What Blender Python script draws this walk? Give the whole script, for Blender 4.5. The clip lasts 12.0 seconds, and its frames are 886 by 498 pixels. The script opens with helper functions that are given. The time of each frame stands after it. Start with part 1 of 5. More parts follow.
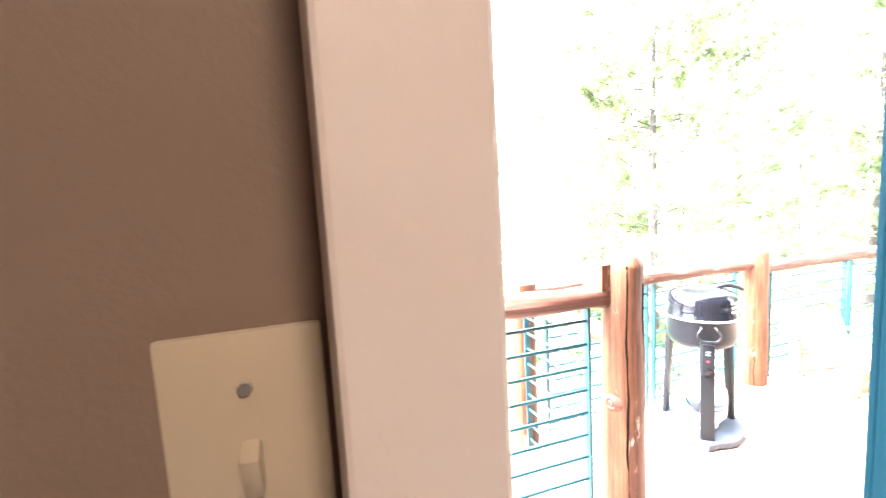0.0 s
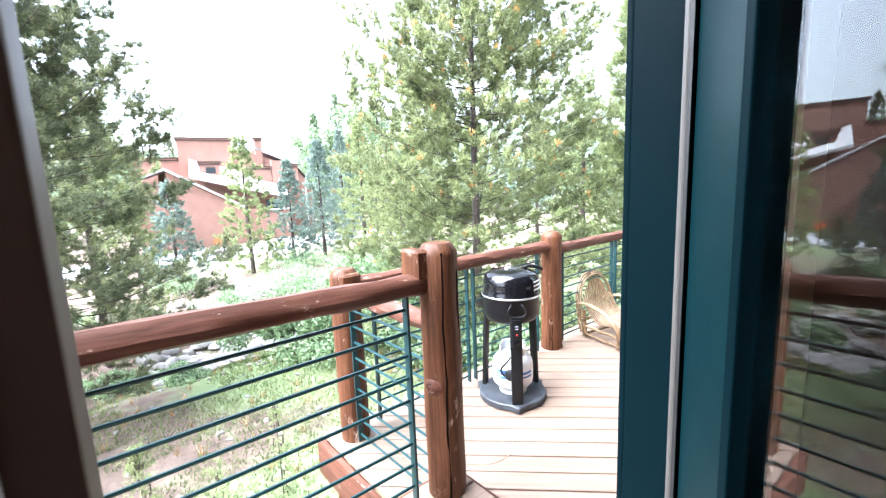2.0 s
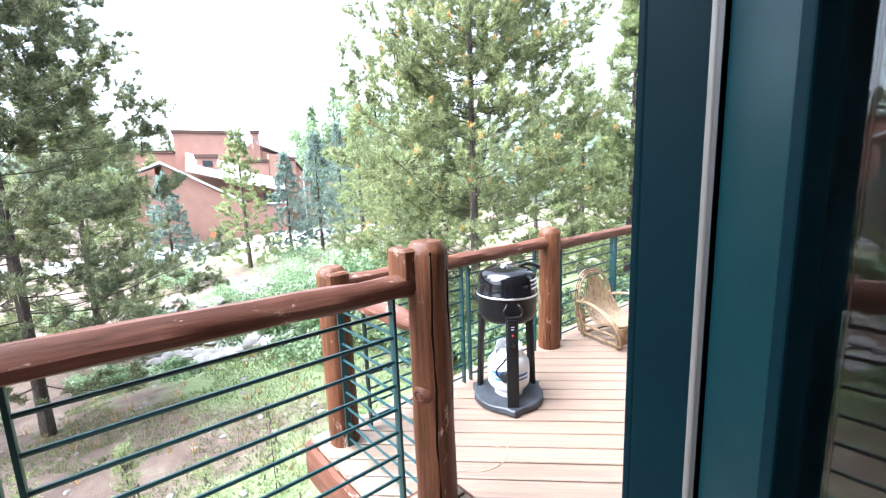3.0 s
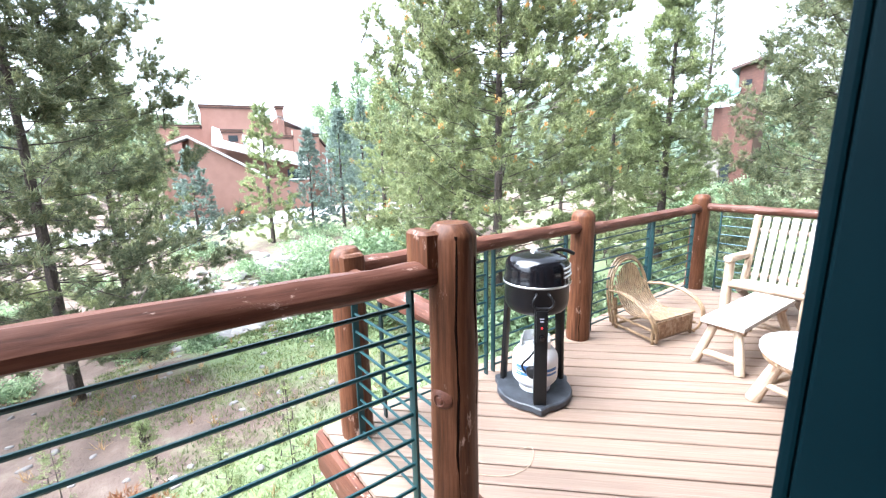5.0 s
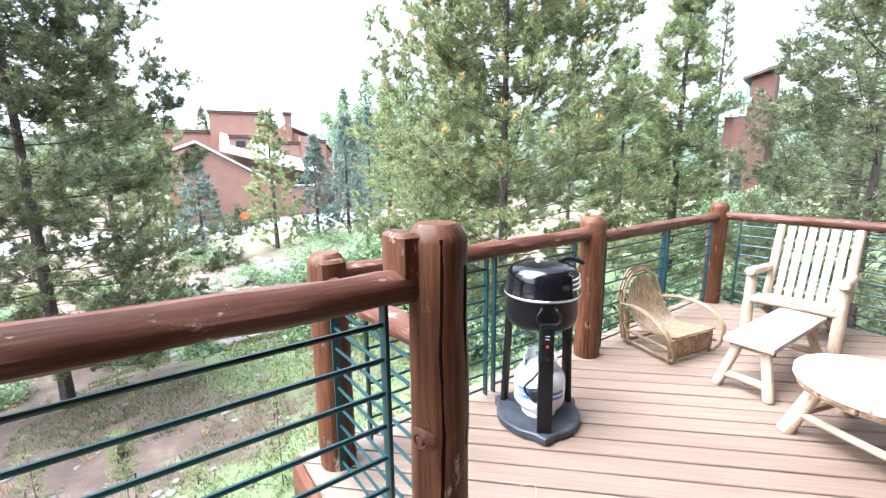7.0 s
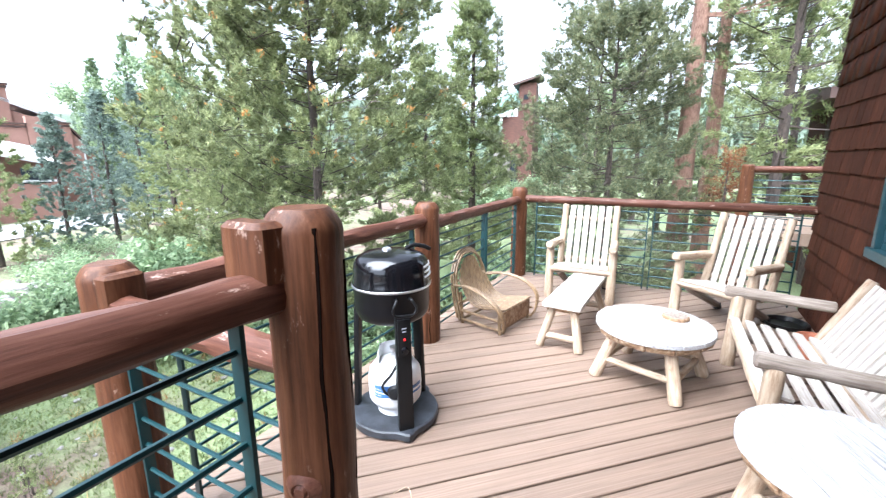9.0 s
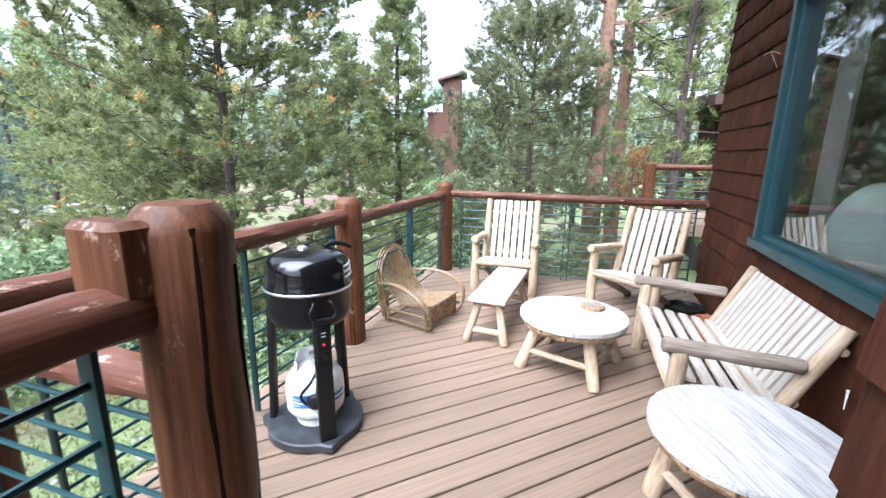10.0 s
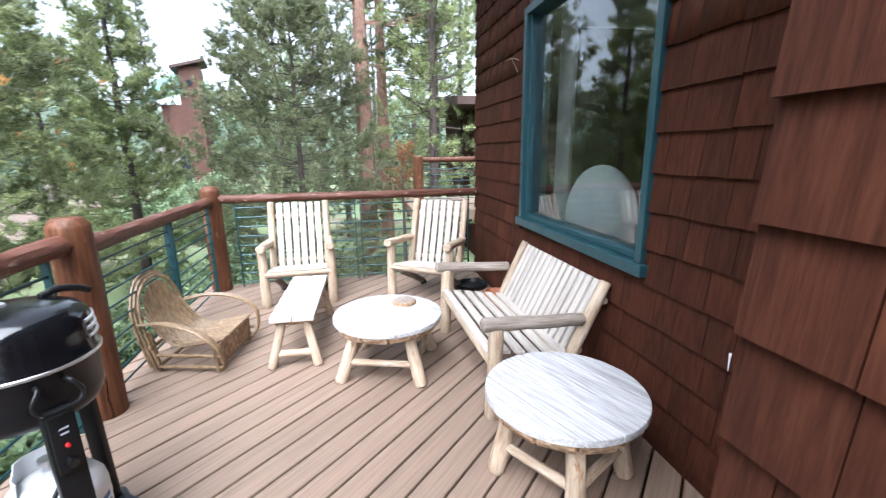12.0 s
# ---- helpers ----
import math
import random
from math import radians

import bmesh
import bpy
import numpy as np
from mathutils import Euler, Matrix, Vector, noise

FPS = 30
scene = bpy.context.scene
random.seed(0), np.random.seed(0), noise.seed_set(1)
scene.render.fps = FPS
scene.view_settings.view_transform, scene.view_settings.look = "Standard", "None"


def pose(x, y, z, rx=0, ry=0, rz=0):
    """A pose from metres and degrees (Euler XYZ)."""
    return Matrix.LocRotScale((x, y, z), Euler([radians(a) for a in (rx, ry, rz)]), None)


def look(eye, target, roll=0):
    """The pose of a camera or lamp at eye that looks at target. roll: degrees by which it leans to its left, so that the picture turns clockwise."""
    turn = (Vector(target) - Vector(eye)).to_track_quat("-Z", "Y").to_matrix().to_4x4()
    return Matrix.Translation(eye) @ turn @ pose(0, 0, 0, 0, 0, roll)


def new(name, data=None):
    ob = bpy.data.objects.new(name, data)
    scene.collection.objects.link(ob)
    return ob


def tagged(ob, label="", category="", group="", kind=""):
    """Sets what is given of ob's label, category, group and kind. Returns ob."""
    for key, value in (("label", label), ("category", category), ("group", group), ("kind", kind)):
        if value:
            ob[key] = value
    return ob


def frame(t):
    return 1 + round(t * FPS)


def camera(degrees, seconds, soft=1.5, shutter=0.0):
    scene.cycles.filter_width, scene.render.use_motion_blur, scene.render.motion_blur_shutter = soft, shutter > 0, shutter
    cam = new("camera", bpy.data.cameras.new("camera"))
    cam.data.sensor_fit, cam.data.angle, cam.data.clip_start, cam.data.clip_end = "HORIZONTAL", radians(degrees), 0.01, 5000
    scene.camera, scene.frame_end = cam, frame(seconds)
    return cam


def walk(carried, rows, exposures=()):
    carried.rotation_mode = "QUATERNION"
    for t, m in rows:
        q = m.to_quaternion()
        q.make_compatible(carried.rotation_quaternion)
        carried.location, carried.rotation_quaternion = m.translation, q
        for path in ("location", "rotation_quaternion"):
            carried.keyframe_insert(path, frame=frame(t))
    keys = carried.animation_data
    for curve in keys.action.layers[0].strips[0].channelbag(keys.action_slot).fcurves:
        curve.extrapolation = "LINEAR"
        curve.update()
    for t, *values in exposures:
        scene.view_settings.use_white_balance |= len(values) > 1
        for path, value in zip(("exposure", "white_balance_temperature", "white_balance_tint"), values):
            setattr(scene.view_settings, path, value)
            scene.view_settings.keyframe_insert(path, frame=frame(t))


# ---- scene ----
cam = camera(92.7, 12.0, soft=1.25, shutter=0.3)
PATH = [
    (0, (0.325, 0.178, 1.629), (-1.567, 0.789, 1.41), -3.3),
    (0.5, (0.31, 0.204, 1.614), (-1.478, 1.064, 1.36), -1.9),
    (1, (0.301, 0.219, 1.608), (-1.37, 1.285, 1.339), -2.5),
    (1.5, (0.298, 0.254, 1.611), (-1.28, 1.442, 1.297), -2.3),
    (2, (0.278, 0.312, 1.611), (-1.247, 1.57, 1.308), -2.4),
    (2.5, (0.243, 0.362, 1.61), (-1.254, 1.652, 1.304), -2.7),
    (3, (0.207, 0.419, 1.608), (-1.312, 1.678, 1.279), -2.2),
    (3.2, (0.189, 0.435, 1.609), (-1.343, 1.68, 1.288), -1.6),
    (4.8, (0.02, 0.551, 1.57), (-1.539, 1.743, 1.182), -1.1),
    (5, (0.002, 0.558, 1.579), (-1.566, 1.727, 1.159), -1.2),
    (5.5, (-0.096, 0.624, 1.561), (-1.735, 1.706, 1.182), 0.5),
    (6, (-0.138, 0.687, 1.542), (-1.82, 1.704, 1.17), -1.0),
    (6.5, (-0.143, 0.722, 1.553), (-1.798, 1.775, 1.163), -1.1),
    (7, (-0.169, 0.764, 1.518), (-1.759, 1.915, 1.135), -0.6),
    (7.2, (-0.181, 0.769, 1.512), (-1.741, 1.958, 1.12), -0.5),
    (8.8, (-0.43, 0.783, 1.462), (-1.428, 2.462, 1.032), -0.2),
    (9, (-0.431, 0.793, 1.466), (-1.367, 2.509, 1.044), -0.2),
    (9.5, (-0.437, 0.824, 1.463), (-1.234, 2.606, 1.026), -0.2),
    (10, (-0.444, 0.884, 1.456), (-1.068, 2.732, 1.013), 0.8),
    (10.5, (-0.466, 0.966, 1.459), (-0.862, 2.878, 1.029), 0.4),
    (11, (-0.515, 1.033, 1.457), (-0.688, 2.98, 1.032), 0.8),
    (11.5, (-0.553, 1.078, 1.455), (-0.461, 3.025, 1.009), -0.0),
    (12, (-0.634, 1.091, 1.448), (-0.245, 2.999, 0.992), -0.7),
]
walk(cam, [(t, look(eye, target, roll)) for t, eye, target, roll in PATH],
     [(0, 5.95, 5600, 9), (0.5, 4.5, 5600, 9), (1.0, 3.75, 5600, 9), (1.5, 3.35, 5600, 9), (2.0, 3.2, 5600, 9), (3.0, 2.88, 5600, 9), (5.0, 2.73, 5600, 9), (7.0, 2.57, 5600, 9), (9.0, 2.35, 5600, 9), (10.0, 2.08, 5600, 9), (10.5, 1.95, 5600, 9), (12.0, 2.0, 5600, 9)])

# ---- sky, sun, lamps ----
world = bpy.data.worlds.new("overcast_sky")
scene.world = world
world.use_nodes = True
wn = world.node_tree.nodes
sky = wn.new("ShaderNodeTexSky")
sky.sky_type, sky.sun_disc = "NISHITA", False
sky.sun_elevation, sky.sun_rotation = radians(58), radians(198)
sky.air_density, sky.dust_density, sky.ozone_density = 1.0, 3.0, 1.0
pale = wn.new("ShaderNodeHueSaturation")
pale.inputs["Saturation"].default_value = 0.28
world.node_tree.links.new(sky.outputs[0], pale.inputs["Color"])
world.node_tree.links.new(pale.outputs[0], wn["Background"].inputs[0])
wn["Background"].inputs[1].default_value = 0.15
sun = new("sun", bpy.data.lights.new("sun", "SUN"))
sun.data.energy, sun.data.angle, sun.data.color = 3.4, radians(70), (1.0, 0.975, 0.955)
SUN_FROM = Vector((-0.2, -0.6, 1.0))
sun.matrix_basis = look(SUN_FROM * 30, (0, 0, 0))


# ---- materials ----
def material(name, rough=0.6, metal=0.0):
    m = bpy.data.materials.new(name)
    m.use_nodes = True
    b = m.node_tree.nodes["Principled BSDF"]
    b.inputs["Roughness"].default_value, b.inputs["Metallic"].default_value = rough, metal
    return m, m.node_tree.nodes, m.node_tree.links, b


def ramp(n, l, fac, stops):
    r = n.new("ShaderNodeValToRGB")
    e = r.color_ramp.elements
    e[0].position, e[0].color = stops[0][0], (*stops[0][1], 1)
    e[1].position, e[1].color = stops[-1][0], (*stops[-1][1], 1)
    for p, c in stops[1:-1]:
        k = e.new(p)
        k.color = (*c, 1)
    l.new(fac, r.inputs[0])
    return r.outputs[0]


def coords(n, l, scale=(1, 1, 1), what="Object", shift=True):
    tc, mp = n.new("ShaderNodeTexCoord"), n.new("ShaderNodeMapping")
    mp.inputs["Scale"].default_value = scale
    l.new(tc.outputs[what], mp.inputs["Vector"])
    if shift:
        oi, mu = n.new("ShaderNodeObjectInfo"), n.new("ShaderNodeMath")
        mu.operation = "MULTIPLY"
        mu.inputs[1].default_value = 37.0
        l.new(oi.outputs["Random"], mu.inputs[0])
        l.new(mu.outputs[0], mp.inputs["Location"])
    return mp.outputs[0]


def noise_tex(n, l, vec, scale, detail=4, rough=0.6):
    t = n.new("ShaderNodeTexNoise")
    t.inputs["Scale"].default_value, t.inputs["Detail"].default_value, t.inputs["Roughness"].default_value = scale, detail, rough
    l.new(vec, t.inputs["Vector"])
    return t.outputs["Fac"]


def mix(n, l, fac, a, b, mode="MIX"):
    m = n.new("ShaderNodeMix")
    m.data_type, m.blend_type = "RGBA", mode
    for v, i in ((fac, 0), (a, 6), (b, 7)):
        if isinstance(v, float):
            m.inputs[i].default_value = v
        elif isinstance(v, tuple):
            m.inputs[i].default_value = (*v, 1)
        else:
            l.new(v, m.inputs[i])
    return m.outputs[2]


def bump(n, l, b, height, strength=0.3, dist=0.01):
    k = n.new("ShaderNodeBump")
    k.inputs["Strength"].default_value, k.inputs["Distance"].default_value = strength, dist
    l.new(height, k.inputs["Height"])
    l.new(k.outputs[0], b.inputs["Normal"])


def wood(name, dark, mid, light, rough=0.65, wear=None, grain=(14, 14, 0.9), relief=0.35, vary=0.35, blotch=(3, 3, 1.2)):
    """Grain along the piece's own z, blotches, a shade of its own for each piece, and worn patches."""
    m, n, l, b = material(name, rough)
    g = noise_tex(n, l, coords(n, l, grain), 5.0, 6, 0.65)
    c = ramp(n, l, g, [(0.28, dark), (0.5, mid), (0.72, light)])
    big = noise_tex(n, l, coords(n, l, blotch), 1.6, 3)
    c = mix(n, l, 1.0, c, ramp(n, l, big, [(0.3, (1 - vary,) * 3), (0.7, (1.0, 1.0, 1.0))]), "MULTIPLY")
    oi = n.new("ShaderNodeObjectInfo")
    c = mix(n, l, 1.0, c, ramp(n, l, oi.outputs["Random"], [(0, (1 - vary * 0.6,) * 3), (1, (1.0, 1.0, 1.0))]), "MULTIPLY")
    if wear:
        w = noise_tex(n, l, coords(n, l, (4, 4, 1.5)), 3.5, 8, 0.75)
        c = mix(n, l, ramp(n, l, w, [(0.60, (0, 0, 0)), (0.68, (1, 1, 1))]), c, wear)
    l.new(c, b.inputs["Base Color"])
    bump(n, l, b, g, relief, 0.006)
    return m


def paint(name, color, rough=0.5, metal=0.0, dirt=(0.75, 0.75, 0.75), scale=6.0, relief=0.08):
    m, n, l, b = material(name, rough, metal)
    v = coords(n, l)
    a = noise_tex(n, l, v, scale, 5)
    c = mix(n, l, ramp(n, l, a, [(0.35, (0, 0, 0)), (0.75, (0.6, 0.6, 0.6))]), color, tuple(p * q for p, q in zip(color, dirt)))
    l.new(c, b.inputs["Base Color"])
    f = noise_tex(n, l, v, 180.0, 2)
    bump(n, l, b, f, relief, 0.002)
    r = n.new("ShaderNodeMapRange")
    r.inputs["To Min"].default_value, r.inputs["To Max"].default_value = max(rough - 0.12, 0.02), min(rough + 0.15, 1)
    l.new(a, r.inputs["Value"])
    l.new(r.outputs[0], b.inputs["Roughness"])
    return m


def glass(name):
    m, n, l, b = material(name, 0.01)
    b.inputs["Base Color"].default_value = (0.9, 0.95, 0.95, 1)
    b.inputs["Transmission Weight"].default_value = 1.0
    b.inputs["IOR"].default_value = 1.5
    return m


def foliage(name, dark, mid, light, rough=0.6, clump=0.9):
    m, n, l, b = material(name, rough)
    geo = n.new("ShaderNodeNewGeometry")
    a = noise_tex(n, l, coords(n, l, shift=False), clump, 3)
    c = ramp(n, l, geo.outputs["Random Per Island"], [(0.0, dark), (0.55, mid), (1.0, light)])
    c = mix(n, l, 1.0, c, ramp(n, l, a, [(0.3, (0.78, 0.8, 0.78)), (0.7, (1.22, 1.18, 1.14))]), "MULTIPLY")
    fine = noise_tex(n, l, coords(n, l, shift=False), clump * 3.6, 2)
    c = mix(n, l, 1.0, c, ramp(n, l, fine, [(0.32, (0.72, 0.74, 0.74)), (0.66, (1.3, 1.28, 1.22))]), "MULTIPLY")
    l.new(c, b.inputs["Base Color"])
    b.inputs["Specular IOR Level"].default_value = 0.25
    tr, mx = n.new("ShaderNodeBsdfTranslucent"), n.new("ShaderNodeMixShader")
    mx.inputs[0].default_value = 0.42
    l.new(c, tr.inputs["Color"])
    l.new(b.outputs[0], mx.inputs[1])
    l.new(tr.outputs[0], mx.inputs[2])
    l.new(mx.outputs[0], n["Material Output"].inputs["Surface"])
    return m


M_LOG = wood("stained_log", (0.036, 0.0125, 0.0055), (0.102, 0.038, 0.0165), (0.165, 0.070, 0.034), 0.5, wear=(0.42, 0.30, 0.24), grain=(10, 10, 0.7), vary=0.25)
M_RAIL = wood("stained_peeled_rail", (0.042, 0.015, 0.009), (0.108, 0.042, 0.026), (0.17, 0.075, 0.05), 0.48, wear=(0.5, 0.37, 0.31), grain=(10, 10, 0.6), vary=0.25)
M_DECK = wood("deck_board_wood", (0.172, 0.113, 0.078), (0.238, 0.164, 0.118), (0.305, 0.218, 0.163), 0.55, grain=(26, 26, 0.4), vary=0.24, relief=0.3, blotch=(5, 5, 0.5))
M_CEDAR = wood("pale_cedar", (0.324, 0.270, 0.216), (0.504, 0.450, 0.392), (0.612, 0.567, 0.517), 0.7, grain=(22, 22, 1.2), vary=0.15)
M_CEDARLOG = wood("peeled_cedar_log", (0.25, 0.155, 0.09), (0.45, 0.335, 0.23), (0.58, 0.48, 0.375), 0.65, wear=(0.22, 0.105, 0.05), grain=(9, 9, 1.4), vary=0.25)
M_GREYLOG = wood("weathered_log", (0.14, 0.10, 0.07), (0.28, 0.225, 0.18), (0.43, 0.365, 0.31), 0.75, grain=(12, 12, 1.0), vary=0.3)
M_GREYTOP = wood("weathered_grey_plank", (0.21, 0.195, 0.185), (0.43, 0.415, 0.41), (0.58, 0.57, 0.565), 0.7, grain=(18, 18, 0.9), vary=0.15, relief=0.4)
M_BARK_EDGE = wood("bark_edge", (0.14, 0.07, 0.035), (0.36, 0.22, 0.12), (0.62, 0.48, 0.34), 0.8, grain=(9, 9, 6), vary=0.3, relief=0.8)
M_SHINGLE = wood("stained_cedar_shingle", (0.0323, 0.00918, 0.003872), (0.0627, 0.01845, 0.008096), (0.0912, 0.0306, 0.01426), 0.78, grain=(16, 16, 1.1), vary=0.42, relief=0.3)
M_SHINGLE.node_tree.nodes["Principled BSDF"].inputs["Specular IOR Level"].default_value = 0.15
for stained in (M_LOG, M_RAIL):
    stained.node_tree.nodes["Principled BSDF"].inputs["Specular IOR Level"].default_value = 0.2
M_WICKER = wood("bent_willow", (0.0936, 0.0504, 0.02244), (0.2418, 0.1512, 0.0759), (0.3666, 0.2556, 0.1419), 0.5, grain=(8, 8, 3), vary=0.35)
M_BARK = wood("pine_bark", (0.028, 0.021, 0.017), (0.075, 0.056, 0.046), (0.14, 0.105, 0.085), 0.9, grain=(7, 7, 2.5), vary=0.3, relief=1.0)
M_REDBARK = wood("red_pine_bark", (0.13, 0.065, 0.04), (0.30, 0.17, 0.12), (0.44, 0.28, 0.21), 0.9, grain=(7, 7, 2.2), vary=0.3, relief=1.0)
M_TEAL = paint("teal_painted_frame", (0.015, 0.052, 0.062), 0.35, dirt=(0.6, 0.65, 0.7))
# window-frame teal darkened in colour for the shaded door leaf, further for the jamb
M_TEALDOOR = paint("shaded_teal_door", (0.0022, 0.0135, 0.0165), 0.35, dirt=(0.6, 0.65, 0.7))
M_TEALJAMB = paint("shaded_teal_jamb", (0.0013, 0.0072, 0.0098), 0.45, dirt=(0.6, 0.65, 0.7))
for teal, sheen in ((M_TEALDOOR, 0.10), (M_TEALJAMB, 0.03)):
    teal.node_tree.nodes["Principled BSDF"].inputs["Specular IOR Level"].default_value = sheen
M_TEALSTEEL = paint("teal_painted_steel", (0.008, 0.043, 0.048), 0.38, 0.3)
M_WALLPAINT = paint("beige_wall_paint", (0.216, 0.156, 0.123), 0.75, scale=2.0, dirt=(0.92, 0.9, 0.88), relief=0.25)
# wall beige lightened in colour, standing in for daylight on the casing
M_CASING = paint("daylit_casing_beige", (0.672, 0.596, 0.574), 0.6, scale=2.0, dirt=(0.94, 0.93, 0.92))
M_EDGE = paint("white_edge_paint", (0.55, 0.54, 0.53), 0.5)
M_CRACK = paint("dark_split_wood", (0.006, 0.003, 0.002), 0.9)
M_CRACK.node_tree.nodes["Principled BSDF"].inputs["Specular IOR Level"].default_value = 0.05
M_PLATE = paint("ivory_plastic", (0.50, 0.43, 0.335), 0.3, dirt=(0.93, 0.9, 0.85))
M_STRIP = paint("grey_weatherstrip", (0.085, 0.078, 0.07), 0.5)
M_DARKGAP = paint("black_rubber", (0.012, 0.012, 0.012), 0.6)
M_GRILL = paint("black_enamel", (0.004, 0.004, 0.005), 0.10, dirt=(1.4, 1.4, 1.4), scale=9)
M_BOWL = paint("dull_black_enamel", (0.005, 0.005, 0.006), 0.32, dirt=(1.4, 1.4, 1.4))
M_BOWL.node_tree.nodes["Principled BSDF"].inputs["Specular IOR Level"].default_value = 0.2
M_GRILLMATT = paint("matt_black_steel", (0.006, 0.006, 0.0065), 0.36, dirt=(1.6, 1.6, 1.6))
M_GRILLMATT.node_tree.nodes["Principled BSDF"].inputs["Specular IOR Level"].default_value = 0.22
M_GRILLBASE = paint("dusty_black_plastic", (0.016, 0.018, 0.022), 0.5, dirt=(5, 5, 5), scale=14)
M_CHROME = paint("bare_aluminium", (0.62, 0.62, 0.63), 0.3, 0.9)
M_TANK = paint("white_tank_enamel", (0.74, 0.75, 0.76), 0.32, dirt=(0.8, 0.78, 0.75))
M_BLUE = paint("blue_label_print", (0.05, 0.16, 0.42), 0.4)
M_LABELGREY = paint("grey_print", (0.42, 0.44, 0.50), 0.5)
M_RED = paint("red_button", (0.55, 0.02, 0.02), 0.35)
M_TERRA = paint("terracotta", (0.42, 0.15, 0.08), 0.8, scale=12)
M_CARPET = paint("beige_carpet", (0.33, 0.27, 0.21), 0.95, scale=40, relief=0.8)
M_CEIL = paint("ceiling_paint", (0.72, 0.69, 0.64), 0.85)
M_SHEER = paint("sheer_curtain_cloth", (0.22, 0.215, 0.205), 0.9)
M_UPHOL = paint("grey_upholstery", (0.36, 0.38, 0.37), 0.85, scale=30, relief=0.5)
M_GLASS = glass("window_glass")
M_STUCCO = paint("rust_stucco", (0.26, 0.142, 0.108), 0.85, scale=1.2, dirt=(0.8, 0.78, 0.76))
M_ROOFGREY = paint("pale_grey_shingle_roof", (0.55, 0.535, 0.53), 0.85, scale=3)
M_DARKBROWN = paint("dark_brown_trim", (0.06, 0.03, 0.022), 0.6)
M_REDSIDING = wood("red_brown_siding", (0.045, 0.014, 0.008), (0.082, 0.028, 0.015), (0.115, 0.045, 0.026), 0.7, grain=(1, 1, 6), vary=0.2)
M_GREENROOF = paint("pale_green_metal_roof", (0.10, 0.18, 0.15), 0.8)
M_DARKPANE = paint("dark_window_pane", (0.02, 0.025, 0.03), 0.06, relief=0.0)
M_ROAD = paint("pale_asphalt_road", (0.32, 0.32, 0.33), 0.9, scale=2)
M_ROCK = paint("river_rock", (0.25, 0.235, 0.225), 0.85, scale=5, dirt=(0.55, 0.5, 0.45), relief=0.3)
M_STONE = paint("stacked_stone", (0.20, 0.18, 0.165), 0.85, scale=7, dirt=(0.5, 0.45, 0.4), relief=0.3)
M_ORANGE = paint("orange_sign", (0.75, 0.14, 0.05), 0.5)
M_PINE = foliage("pine_needles", (0.1238, 0.1493, 0.07573), (0.2417, 0.2771, 0.1416), (0.3707, 0.3956, 0.2132))
M_SHOOT = foliage("new_shoots", (0.36, 0.19, 0.07), (0.55, 0.29, 0.11), (0.66, 0.40, 0.17))
M_PINE2 = foliage("green_pine_needles", (0.08782, 0.1067, 0.06457), (0.1674, 0.1891, 0.11), (0.2553, 0.2643, 0.1515))
M_DEADPINE = foliage("dead_needles", (0.12, 0.045, 0.0225), (0.21, 0.09, 0.045), (0.27, 0.15, 0.075))
M_SPRUCE = foliage("spruce_needles", (0.09975, 0.1397, 0.1247), (0.1995, 0.2584, 0.2287), (0.342, 0.419, 0.3811))
M_YOUNG = foliage("yellow_green_needles", (0.1315, 0.1662, 0.07754), (0.2579, 0.3014, 0.145), (0.3692, 0.4019, 0.2132))
M_BUSH = foliage("willow_leaves", (0.1214, 0.1901, 0.102), (0.2539, 0.3485, 0.204), (0.3974, 0.4858, 0.3162))
M_ASPEN = foliage("aspen_leaves", (0.1122, 0.1685, 0.09504), (0.2142, 0.2902, 0.1642), (0.3162, 0.3838, 0.2419))
M_GRASS = foliage("grass_blades", (0.09, 0.125, 0.045), (0.165, 0.21, 0.085), (0.27, 0.29, 0.14), clump=0.5)
M_STRAW = foliage("dry_brush", (0.26, 0.15, 0.07), (0.36, 0.24, 0.12), (0.44, 0.33, 0.19))


